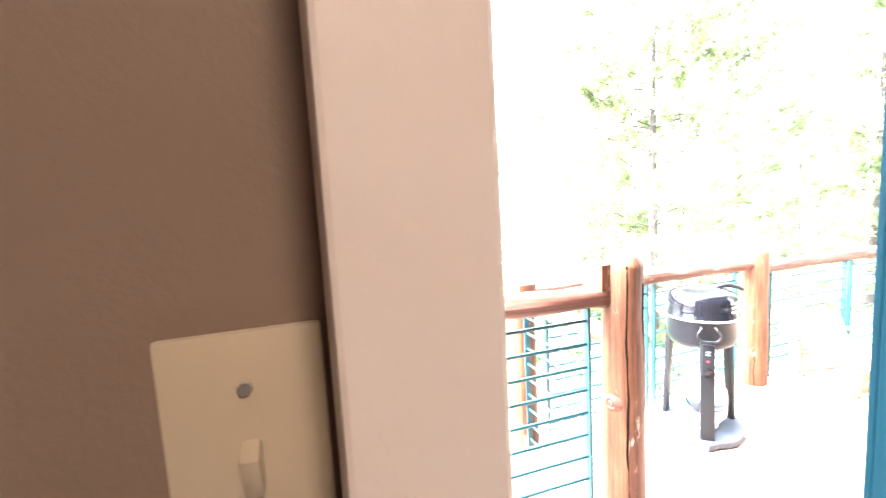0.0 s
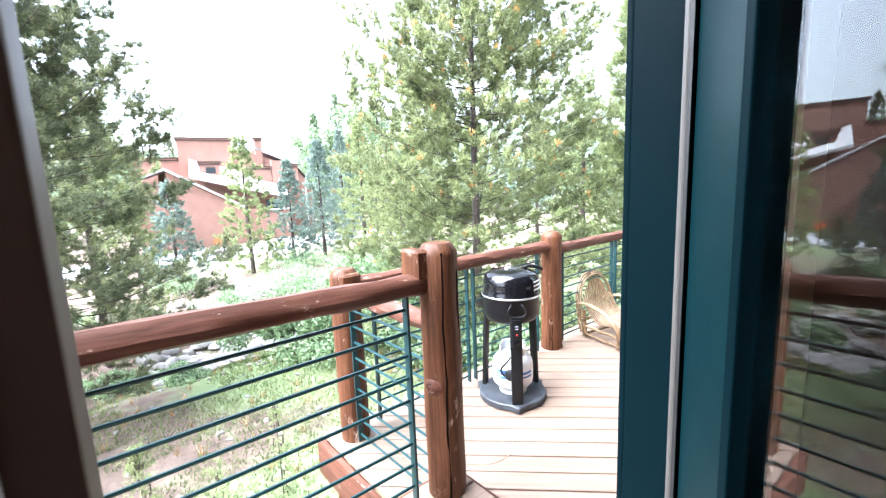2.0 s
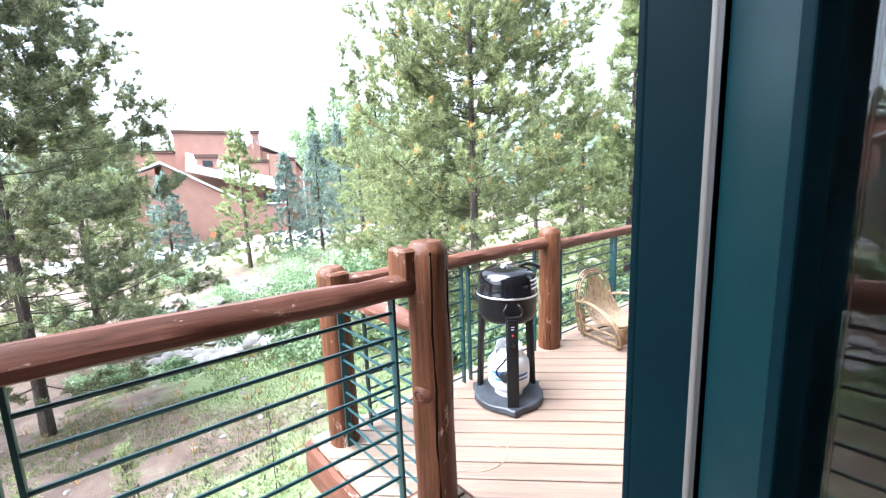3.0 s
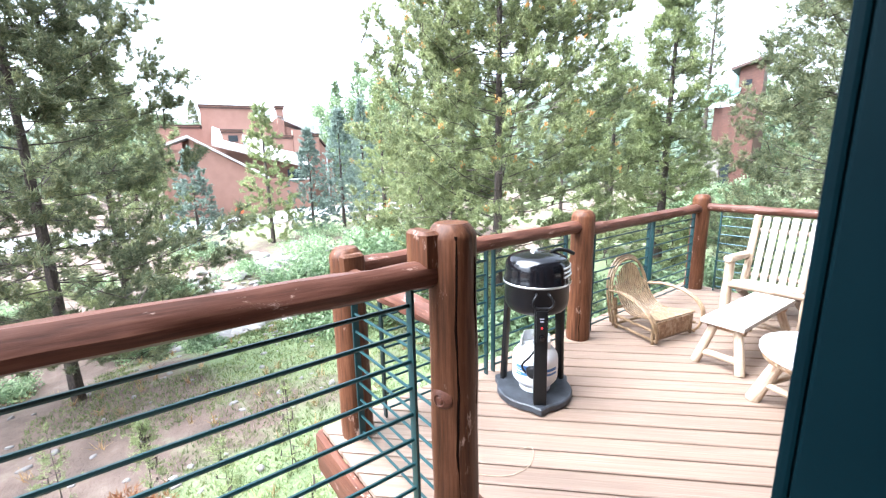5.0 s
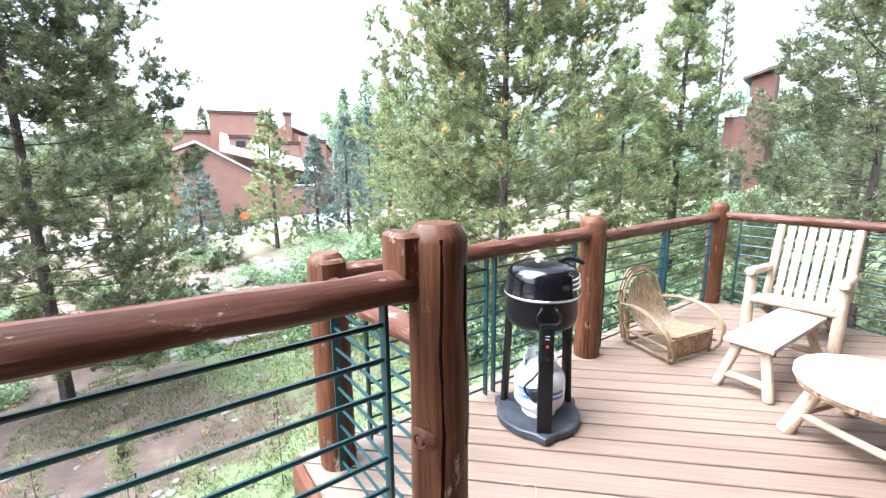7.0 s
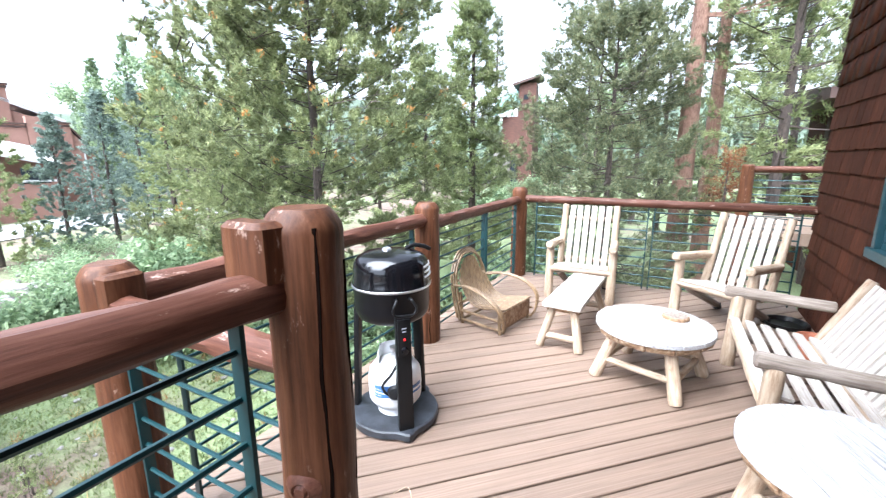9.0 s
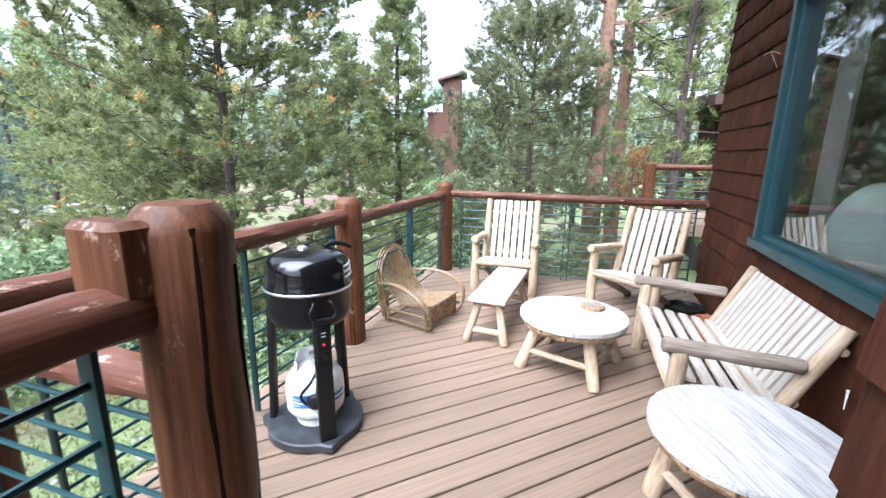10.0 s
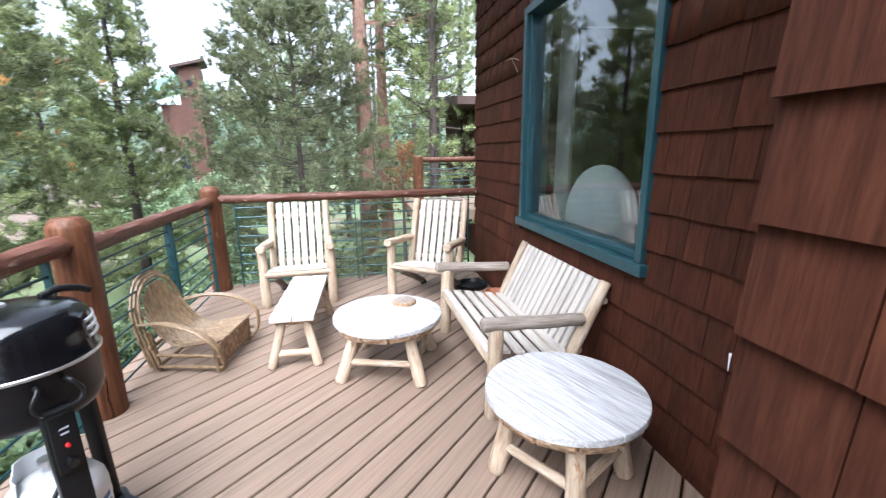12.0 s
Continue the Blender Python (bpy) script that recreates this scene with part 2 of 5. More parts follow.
def ground_material():
    m, n, l, b = material("meadow_ground", 0.95)
    v = coords(n, l, shift=False)
    big, mid, fine = noise_tex(n, l, v, 0.22, 5), noise_tex(n, l, v, 1.6, 6, 0.7), noise_tex(n, l, v, 22.0, 4, 0.7)
    earth = ramp(n, l, mid, [(0.3, (0.085, 0.058, 0.045)), (0.55, (0.15, 0.104, 0.08)), (0.75, (0.23, 0.178, 0.145))])
    turf = ramp(n, l, fine, [(0.3, (0.10, 0.135, 0.055)), (0.55, (0.175, 0.22, 0.10)), (0.75, (0.27, 0.30, 0.165))])
    k = n.new("ShaderNodeMath")
    k.operation = "ADD"
    l.new(big, k.inputs[0])
    h = n.new("ShaderNodeMath")
    h.operation = "MULTIPLY"
    h.inputs[1].default_value = 0.45
    l.new(mid, h.inputs[0])
    l.new(h.outputs[0], k.inputs[1])
    # bare earth on one side of the meadow, turf on the other
    sx, my, ad = n.new("ShaderNodeSeparateXYZ"), n.new("ShaderNodeMapRange"), n.new("ShaderNodeMath")
    l.new(v, sx.inputs[0])
    l.new(sx.outputs["Y"], my.inputs["Value"])
    for key, val in (("From Min", -2.5), ("From Max", 4.0), ("To Min", -0.14), ("To Max", 0.12)):
        my.inputs[key].default_value = val
    ad.operation = "ADD"
    l.new(k.outputs[0], ad.inputs[0])
    l.new(my.outputs[0], ad.inputs[1])
    # gravelly bank beyond the lawn
    mx2, ad2 = n.new("ShaderNodeMapRange"), n.new("ShaderNodeMath")
    l.new(sx.outputs["X"], mx2.inputs["Value"])
    for key, val in (("From Min", -19.0), ("From Max", -11.5), ("To Min", -0.16), ("To Max", 0.0)):
        mx2.inputs[key].default_value = val
    ad2.operation = "ADD"
    l.new(ad.outputs[0], ad2.inputs[0])
    l.new(mx2.outputs[0], ad2.inputs[1])
    k = ad2
    l.new(mix(n, l, ramp(n, l, k.outputs[0], [(0.66, (0, 0, 0)), (0.82, (1, 1, 1))]), earth, turf), b.inputs["Base Color"])
    bump(n, l, b, fine, 0.8, 0.05)
    return m


M_GROUND = ground_material()
M_HILL = foliage("far_forest", (0.07, 0.10, 0.075), (0.12, 0.16, 0.115), (0.18, 0.225, 0.165), clump=0.05)


# ---- builders ----
def link(name, mesh, mat, parent=None, label="", m=None, smooth=True):
    if mat and not mesh.materials:
        mesh.materials.append(mat)
    if smooth and len(mesh.polygons):
        mesh.shade_smooth()
        try:
            mesh.set_sharp_from_angle(angle=radians(38))
        except AttributeError:
            pass
    ob = new(name, mesh)
    if parent:
        ob.parent = parent
    if m is not None:
        ob.matrix_basis = m
    return tagged(ob, label)


def part(name, bm, mat, parent=None, label="", m=None, smooth=True):
    mesh = bpy.data.meshes.new(name)
    bm.to_mesh(mesh)
    bm.free()
    return link(name, mesh, mat, parent, label, m, smooth)


def thing(name, label, category, group="", kind="", m=None):
    ob = new(name)
    ob.empty_display_size = 0.05
    if m is not None:
        ob.matrix_basis = m
    return tagged(ob, label, category, group, kind)


def along(p0, p1, up=(0, 0, 1)):
    """Matrix whose z runs from p0 to p1 and whose y is as near as can be to up."""
    a, z = Vector(p0), (Vector(p1) - Vector(p0)).normalized()
    u = Vector(up)
    if abs(z.dot(u.normalized())) > 0.98:
        u = Vector((0, 1, 0)) if abs(z.y) < 0.9 else Vector((1, 0, 0))
    x = u.cross(z).normalized()
    y = z.cross(x)
    return Matrix(((x.x, y.x, z.x, a.x), (x.y, y.y, z.y, a.y), (x.z, y.z, z.z, a.z), (0, 0, 0, 1)))


def log_mesh(length, r0, r1=None, seg=12, rings=6, wobble=0.06, end=0.72, dome=0.0, flat=0.0, seed=0):
    """A peeled log along z: tapered, uneven, its ends eased. dome: height of a rounded top; flat: how far facets are hewn."""
    r1 = r0 if r1 is None else r1
    rnd = random.Random(seed)
    ease = min(0.25 * r0, length * 0.1)
    zs = [(0, end), (ease, 1.0)] + [(length * (i + 1) / (rings + 1), 1.0) for i in range(rings)]
    if dome:
        zs += [(length - dome, 1.0), (length - dome * 0.72, 0.965), (length - dome * 0.2, 0.78), (length, 0.66)]
    else:
        zs += [(length - ease, 1.0), (length, end)]
    bm = bmesh.new()
    off = rnd.uniform(0, 50)
    loops = []
    for z, k in zs:
        t = z / length
        r = (r0 + (r1 - r0) * t) * k
        loop = []
        for i in range(seg):
            a = 2 * math.pi * i / seg
            d = noise.noise(Vector((math.cos(a) * 1.3 + off, math.sin(a) * 1.3, z / max(r0, 0.02) * 0.35)))
            w = 1 + wobble * d * 1.6 - flat * (0.5 + 0.5 * math.cos(2 * a)) * 0.5
            loop.append(bm.verts.new((r * w * math.cos(a), r * w * math.sin(a), z)))
        loops.append(loop)
    for p, q in zip(loops, loops[1:]):
        for i in range(seg):
            bm.faces.new((p[i], p[(i + 1) % seg], q[(i + 1) % seg], q[i]))
    bm.faces.new(loops[0][::-1])
    bm.faces.new(loops[-1])
    return bm


LOG_SEED = [0]


def log(name, p0, p1, r0, r1=None, mat=None, parent=None, label="", **kw):
    LOG_SEED[0] += 1
    kw.setdefault("seed", LOG_SEED[0])
    bm = log_mesh((Vector(p1) - Vector(p0)).length, r0, r1, **kw)
    return part(name, bm, mat, parent, label, along(p0, p1))


def box_bm(x, y, z, bevel=0.0, at=(0, 0, 0)):
    """A box of full size x, y, z centred on at."""
    bm = bmesh.new()
    bmesh.ops.create_cube(bm, size=1, matrix=Matrix.Translation(at) @ Matrix.Diagonal((x, y, z, 1)))
    if bevel:
        bmesh.ops.bevel(bm, geom=bm.edges[:], offset=bevel, segments=2, profile=0.6, affect="EDGES")
    return bm


def beam(name, p0, p1, w, t, mat, parent=None, label="", up=(0, 0, 1), bevel=0.003):
    """A board from p0 to p1, t thick along up and w wide across it."""
    n = (Vector(p1) - Vector(p0)).length
    return part(name, box_bm(w, t, n, min(bevel, t * 0.3), (0, 0, n / 2)), mat, parent, label, along(p0, p1, up))


def slab(name, x0, x1, y0, y1, z0, z1, mat, parent=None, label="", bevel=0.0):
    return part(name, box_bm(x1 - x0, y1 - y0, z1 - z0, bevel, ((x0 + x1) / 2, (y0 + y1) / 2, (z0 + z1) / 2)), mat, parent, label, smooth=False)


def lathe_bm(profile, seg=32):
    """Rings of (radius, height), closed at the axis where the radius is 0."""
    bm = bmesh.new()
    rows = []
    for r, z in profile:
        if r <= 1e-6:
            rows.append([bm.verts.new((0, 0, z))])
        else:
            rows.append([bm.verts.new((r * math.cos(2 * math.pi * i / seg), r * math.sin(2 * math.pi * i / seg), z)) for i in range(seg)])
    for p, q in zip(rows, rows[1:]):
        for i in range(seg):
            j = (i + 1) % seg
            if len(p) == 1 and len(q) == 1:
                continue
            if len(p) == 1:
                bm.faces.new((p[0], q[j], q[i]))
            elif len(q) == 1:
                bm.faces.new((p[i], p[j], q[0]))
            else:
                bm.faces.new((p[i], p[j], q[j], q[i]))
    bmesh.ops.recalc_face_normals(bm, faces=bm.faces[:])
    return bm


def prism_bm(poly, z0, z1, bevel=0.0):
    """A flat polygon made solid between two heights."""
    bm = bmesh.new()
    f = bm.faces.new([bm.verts.new((x, y, z0)) for x, y in poly])
    r = bmesh.ops.extrude_face_region(bm, geom=[f])
    bmesh.ops.translate(bm, vec=(0, 0, z1 - z0), verts=[v for v in r["geom"] if isinstance(v, bmesh.types.BMVert)])
    bmesh.ops.recalc_face_normals(bm, faces=bm.faces[:])
    if bevel:
        bmesh.ops.bevel(bm, geom=[e for e in bm.edges if all(v.co.z > max(z0, z1) - 1e-5 for v in e.verts)], offset=bevel, segments=1, affect="EDGES")
    return bm


def tube(name, points, r, mat, parent=None, label="", seg=6, smooth_n=6, taper=1.0):
    """A bent rod through points, rounded between them (Catmull-Rom)."""
    pts = [Vector(p) for p in points]
    if smooth_n > 1 and len(pts) > 2:
        full = [pts[0] * 2 - pts[1]] + pts + [pts[-1] * 2 - pts[-2]]
        out = []
        for a, b, c, d in zip(full, full[1:], full[2:], full[3:]):
            for i in range(smooth_n):
                t = i / smooth_n
                out.append(0.5 * ((2 * b) + (c - a) * t + (2 * a - 5 * b + 4 * c - d) * t * t + (3 * b - a - 3 * c + d) * t ** 3))
        pts = out + [pts[-1]]
    bm = bmesh.new()
    loops, x = [], None
    for i, p in enumerate(pts):
        z = (pts[min(i + 1, len(pts) - 1)] - pts[max(i - 1, 0)]).normalized()
        if x is None:
            x = z.orthogonal().normalized()
        x = (x - z * x.dot(z)).normalized()
        y = z.cross(x)
        k = r * (1 + (taper - 1) * i / (len(pts) - 1)) * (1 + 0.08 * math.sin(i * 2.1))
        loops.append([bm.verts.new(p + k * (math.cos(2 * math.pi * j / seg) * x + math.sin(2 * math.pi * j / seg) * y)) for j in range(seg)])
    for p, q in zip(loops, loops[1:]):
        for j in range(seg):
            bm.faces.new((p[j], p[(j + 1) % seg], q[(j + 1) % seg], q[j]))
    bm.faces.new(loops[0][::-1])
    bm.faces.new(loops[-1])
    return part(name, bm, mat, parent, label)


def soup(name, verts, faces, mat, parent=None, label="", smooth=False):
    """A mesh from arrays of corners and of equal-sided faces."""
    mesh = bpy.data.meshes.new(name)
    verts, faces = np.asarray(verts, dtype=np.float32), np.asarray(faces, dtype=np.int32)
    k = faces.shape[1]
    mesh.vertices.add(len(verts))
    mesh.vertices.foreach_set("co", verts.ravel())
    mesh.loops.add(faces.size)
    mesh.loops.foreach_set("vertex_index", faces.ravel())
    mesh.polygons.add(len(faces))
    mesh.polygons.foreach_set("loop_start", np.arange(0, faces.size, k, dtype=np.int32))
    mesh.update(calc_edges=True)
    return link(name, mesh, mat, parent, label, smooth=smooth)


# ---- deck, landing, house ----
LAND = 0.20
X_RAIL, Y_B, Y_C, Y_D, Y_FAR = -2.105, 1.47, 3.60, 5.86, 5.86
X_A, Y_A = -1.125, 1.437
X_NEAR, X_WIN, Y_CORNER, Y_END = -0.035, 0.75, 1.62, 5.93
DOOR_L, DOOR_R, DOOR_H, X_IN = 0.263, 1.028, 2.28, 0.116

# house walls: each a solid with thickness, openings left through them
def wall_with_hole(name, plane, t0, t1, a0, a1, z0, z1, holes, mat, label):
    """plane 'x' or 'y'; t0..t1 thickness; a0..a1 run; holes (a, b, z, z)."""
    root = thing(name, label, "wall", kind="structure")
    cuts = sorted({a0, a1, *[h[0] for h in holes], *[h[1] for h in holes]})
    for p, q in zip(cuts, cuts[1:]):
        zs = [z0, z1]
        for h in holes:
            if h[0] <= p + 1e-6 and h[1] >= q - 1e-6:
                zs = [z0, h[2], h[3], z1]
        for u, v in zip(zs[::2], zs[1::2]):
            if v - u > 1e-4:
                if plane == "x":
                    slab("wall_body", t0, t1, p, q, u, v, mat, root)
                else:
                    slab("wall_body", p, q, t0, t1, u, v, mat, root)
    return root


WIN = (2.87, 4.475, 0.875, 2.50)
wall_door = wall_with_hole("wall_door", "x", X_NEAR + 0.012, X_IN - 0.012, -3.0, Y_CORNER - 0.19, -2.6, 4.2, [(DOOR_L - 0.014, DOOR_R + 0.052, LAND, DOOR_H)], M_DARKBROWN, "exterior wall with brown cedar shingles and doorway")
wall_lining = wall_with_hole("wall_lining", "x", X_IN - 0.012, X_IN, -2.82, Y_CORNER - 0.19, LAND - 0.06, 2.85, [(DOOR_L - 0.014, DOOR_R + 0.052, LAND, DOOR_H)], M_WALLPAINT, "beige painted wall inside the doorway")
wall_return = wall_with_hole("wall_return", "y", Y_CORNER - 0.19, Y_CORNER - 0.012, X_NEAR + 0.012, X_WIN + 0.2, -2.6, 4.2, [], M_DARKBROWN, "short return wall at the corner")
wall_window = wall_with_hole("wall_window", "x", X_WIN + 0.012, X_WIN + 0.2, Y_CORNER - 0.012, Y_END, -2.6, 4.2, [WIN], M_DARKBROWN, "brown shingled wall with teal picture window")
wall_end = wall_with_hole("wall_end", "y", Y_END - 0.18, Y_END - 0.004, X_WIN + 0.2, 4.5, -2.6, 4.2, [], M_SHINGLE, "far end wall of the house")
for nm, a in (("wall_back", (4.3, 4.5, -3.0, Y_END - 0.18)), ("wall_side", (X_IN, 4.3, -3.0, -2.82))):
    tagged(slab(nm, a[0], a[1], a[2], a[3], -2.6, 4.2, M_WALLPAINT), "painted interior wall", "wall", kind="structure")
for nm, xa, ya, yb in (("floor", X_IN - 0.13, -2.82, Y_CORNER - 0.19), ("floor", X_WIN + 0.2, Y_CORNER - 0.19, Y_END - 0.18)):
    tagged(slab(nm, xa, 4.3, ya, yb, LAND - 0.06, LAND + 0.012, M_CARPET), "beige carpeted floor indoors", "floor", kind="structure")
    tagged(slab("ceiling", max(xa, X_IN), 4.3, ya, yb, 2.75, 2.85, M_CEIL), "off-white painted ceiling", "ceiling", kind="structure")
# roof out of view; its overhang is added to keep light off the shingles
tagged(slab("roof", -0.75, 4.9, -3.4, Y_END + 0.75, 4.2, 4.35, M_DARKBROWN), "dark house roof, unseen, its eave widened to shade the wall", "roof", kind="structure")

# door casing, jambs and sill
casing = thing("door_casing", "beige painted flat door casing", "trim", kind="structure")
slab("casing_board", X_IN, X_IN + 0.065, DOOR_L - 0.079, DOOR_L - 0.014, LAND, DOOR_H + 0.09, M_CASING, casing, bevel=0.003)
slab("casing_board", X_IN, X_IN + 0.014, DOOR_R + 0.055, DOOR_R + 0.11, LAND, DOOR_H + 0.09, M_CASING, casing, bevel=0.003)
slab("casing_head", X_IN, X_IN + 0.016, DOOR_L - 0.105, DOOR_R + 0.11, DOOR_H + 0.09, DOOR_H + 0.18, M_CASING, casing, bevel=0.003)
frame_d = thing("door_frame", "teal painted door frame darkened for shade, with grey weatherstrip", "door frame", kind="structure")
slab("jamb", 0.02, X_IN + 0.002, DOOR_L - 0.0135, DOOR_L + 0.004, LAND, DOOR_H, M_EDGE, frame_d, "grey-white jamb edge", 0.003)
slab("jamb", -0.08, 0.017, DOOR_L - 0.06, DOOR_L + 0.031, LAND, DOOR_H, M_DARKBROWN, frame_d, "dark brown outer jamb", 0.004)
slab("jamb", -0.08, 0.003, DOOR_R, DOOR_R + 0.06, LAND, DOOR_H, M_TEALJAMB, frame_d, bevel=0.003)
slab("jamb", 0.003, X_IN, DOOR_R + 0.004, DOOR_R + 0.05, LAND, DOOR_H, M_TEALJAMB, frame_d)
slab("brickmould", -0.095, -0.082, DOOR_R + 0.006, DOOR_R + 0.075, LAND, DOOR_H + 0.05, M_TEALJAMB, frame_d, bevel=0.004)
slab("weatherstrip", 0.003, 0.012, DOOR_R - 0.015, DOOR_R + 0.002, LAND, DOOR_H, M_STRIP, frame_d, "pale grey weatherstrip", 0.003)
slab("weatherstrip", 0.0125, 0.018, DOOR_R - 0.017, DOOR_R + 0.002, LAND, DOOR_H, M_DARKGAP, frame_d, "black rubber seal")
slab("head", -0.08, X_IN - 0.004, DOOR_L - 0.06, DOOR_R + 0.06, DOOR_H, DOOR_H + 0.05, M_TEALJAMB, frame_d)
slab("sill", -0.10, X_IN, DOOR_L + 0.033, DOOR_R, LAND - 0.03, LAND + 0.025, M_CHROME, frame_d, "metal door sill", 0.004)

# the inward-opening glazed door
LEAF, STILE = 0.75, 0.127
HINGE = (0.022, DOOR_R - 0.012)
door = thing("door_1", "teal glazed patio door darkened for shade, standing half open", "door", kind="structure", m=pose(HINGE[0], HINGE[1], LAND + 0.03, 0, 0, -46))
DH = DOOR_H - LAND - 0.05
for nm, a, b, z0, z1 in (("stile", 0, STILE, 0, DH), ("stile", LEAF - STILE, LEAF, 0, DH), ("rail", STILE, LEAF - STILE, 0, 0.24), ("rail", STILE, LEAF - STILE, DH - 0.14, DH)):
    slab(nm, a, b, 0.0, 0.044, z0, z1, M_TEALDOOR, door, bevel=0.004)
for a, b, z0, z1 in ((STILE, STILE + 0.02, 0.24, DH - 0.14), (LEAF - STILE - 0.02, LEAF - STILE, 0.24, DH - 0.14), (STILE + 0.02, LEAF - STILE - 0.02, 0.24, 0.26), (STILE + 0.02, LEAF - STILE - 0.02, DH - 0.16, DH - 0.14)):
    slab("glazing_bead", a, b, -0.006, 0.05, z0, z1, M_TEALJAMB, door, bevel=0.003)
pane = slab("pane", STILE + 0.018, LEAF - STILE - 0.018, 0.018, 0.026, 0.258, DH - 0.158, M_GLASS, door, "clear reflecting glass")
for z in (0.2, 1.0, 1.85):
    part("hinge", lathe_bm([(0, 0), (0.008, 0), (0.008, 0.1), (0, 0.1)], 10), M_CHROME, door, "metal hinge barrel", pose(-0.012, 0.03, z))
knob = part("door_handle", lathe_bm([(0, 0), (0.025, 0.0), (0.025, 0.008), (0.01, 0.012), (0.01, 0.04), (0.026, 0.05), (0.024, 0.07), (0, 0.078)], 20), M_CHROME, door, "metal door knob", pose(LEAF - 0.06, 0.0, 0.92, 90))

# light switch
switch = thing("light_switch", "ivory plastic light switch plate on the wall", "light switch", m=pose(X_IN, 0.146, 1.520))
part("plate", box_bm(0.006, 0.070, 0.114, 0.0025, (0.003, 0, 0)), M_PLATE, switch)
part("toggle", box_bm(0.016, 0.009, 0.024, 0.003, (0.009, 0, -0.004)), M_PLATE, switch, "raised toggle lever", pose(0, 0, 0, 0, 18))
for z in (0.031, -0.031):
    part("screw", lathe_bm([(0, 0.002), (0.003, 0.0018), (0.0033, 0), (0.0033, -0.001)], 12), M_CHROME, switch, "small screw head", pose(0.0065, 0, z, 0, 90))

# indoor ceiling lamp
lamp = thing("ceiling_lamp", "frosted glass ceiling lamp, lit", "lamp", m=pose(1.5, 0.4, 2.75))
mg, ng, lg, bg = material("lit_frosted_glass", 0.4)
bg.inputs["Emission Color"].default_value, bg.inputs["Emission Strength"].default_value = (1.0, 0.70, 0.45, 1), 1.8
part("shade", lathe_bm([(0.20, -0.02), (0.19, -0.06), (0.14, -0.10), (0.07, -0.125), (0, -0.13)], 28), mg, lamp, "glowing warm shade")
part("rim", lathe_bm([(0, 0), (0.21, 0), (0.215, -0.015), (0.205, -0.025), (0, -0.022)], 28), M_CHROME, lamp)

# picture window
win = thing("window_1", "large picture window in a teal painted frame", "window", kind="structure")
y0, y1, z0, z1 = WIN
for nm, a, b, c, d, o in (("window_sill", y0 - 0.03, y1 + 0.03, z0 - 0.05, z0 + 0.012, 0.05), ("window_frame", y0, y0 + 0.048, z0 + 0.012, z1, 0.03), ("window_frame", y1 - 0.048, y1, z0 + 0.012, z1, 0.03), ("window_frame", y0 + 0.048, y1 - 0.048, z1 - 0.055, z1, 0.03)):
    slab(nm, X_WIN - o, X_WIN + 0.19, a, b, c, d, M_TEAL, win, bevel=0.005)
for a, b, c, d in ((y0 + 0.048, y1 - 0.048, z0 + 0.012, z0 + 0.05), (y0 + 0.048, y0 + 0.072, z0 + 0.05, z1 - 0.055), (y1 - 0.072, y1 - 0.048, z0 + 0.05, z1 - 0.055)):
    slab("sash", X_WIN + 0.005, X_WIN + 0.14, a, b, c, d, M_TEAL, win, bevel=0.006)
slab("pane", X_WIN + 0.05, X_WIN + 0.056, y0 + 0.068, y1 - 0.068, z0 + 0.046, z1 - 0.05, M_GLASS, win, "reflecting glass pane")

# indoors behind the window: armchair and sheer curtain
arm = thing("armchair", "grey upholstered armchair with a rounded back", "armchair", m=pose(1.34, 3.98, LAND + 0.012, 0, 0, 200))
bmx = bmesh.new()
bmesh.ops.create_uvsphere(bmx, u_segments=24, v_segments=16, radius=1, matrix=pose(0.22, 0, 0.72) @ Matrix.Diagonal((0.14, 0.31, 0.40, 1)))
part("backrest", bmx, M_UPHOL, arm)
part("seat", box_bm(0.6, 0.62, 0.22, 0.06, (-0.1, 0, 0.36)), M_UPHOL, arm)
for s in (-1, 1):
    part("armrest", box_bm(0.55, 0.13, 0.28, 0.06, (-0.1, 0.3 * s, 0.52)), M_UPHOL, arm)
    for x in (-0.3, 0.15):
        part("leg", lathe_bm([(0, 0), (0.02, 0), (0.03, 0.26), (0, 0.26)], 10), M_DARKBROWN, arm, m=pose(x, 0.22 * s, 0))
curt = thing("curtain", "white sheer curtain gathered beside the window", "curtain")
vs, fs = [], []
for i in range(41):
    yy = 4.20 + 0.2 * i / 40
    xx = X_WIN + 0.27 + 0.022 * math.sin(i * 1.25)
    vs += [(xx, yy, LAND + 0.03), (xx, yy, 2.6), (xx + 0.004, yy, LAND + 0.03), (xx + 0.004, yy, 2.6)]
for i in range(40):
    a = 4 * i
    fs += [(a, a + 4, a + 5, a + 1), (a + 2, a + 3, a + 7, a + 6)]
soup("cloth", vs, fs, M_SHEER, curt, smooth=True)
log("curtain_rod", (X_WIN + 0.27, 2.7, 2.62), (X_WIN + 0.27, 4.6, 2.62), 0.012, mat=M_DARKBROWN, parent=curt, wobble=0, seg=8)

# deck: 45 degree boards, rim joists and posts below
X0, X1, Y0, Y1 = -2.30, X_WIN + 0.01, 1.30, 6.03
deck = thing("deck", "brown stained wooden deck with diagonal boards", "deck", kind="structure")


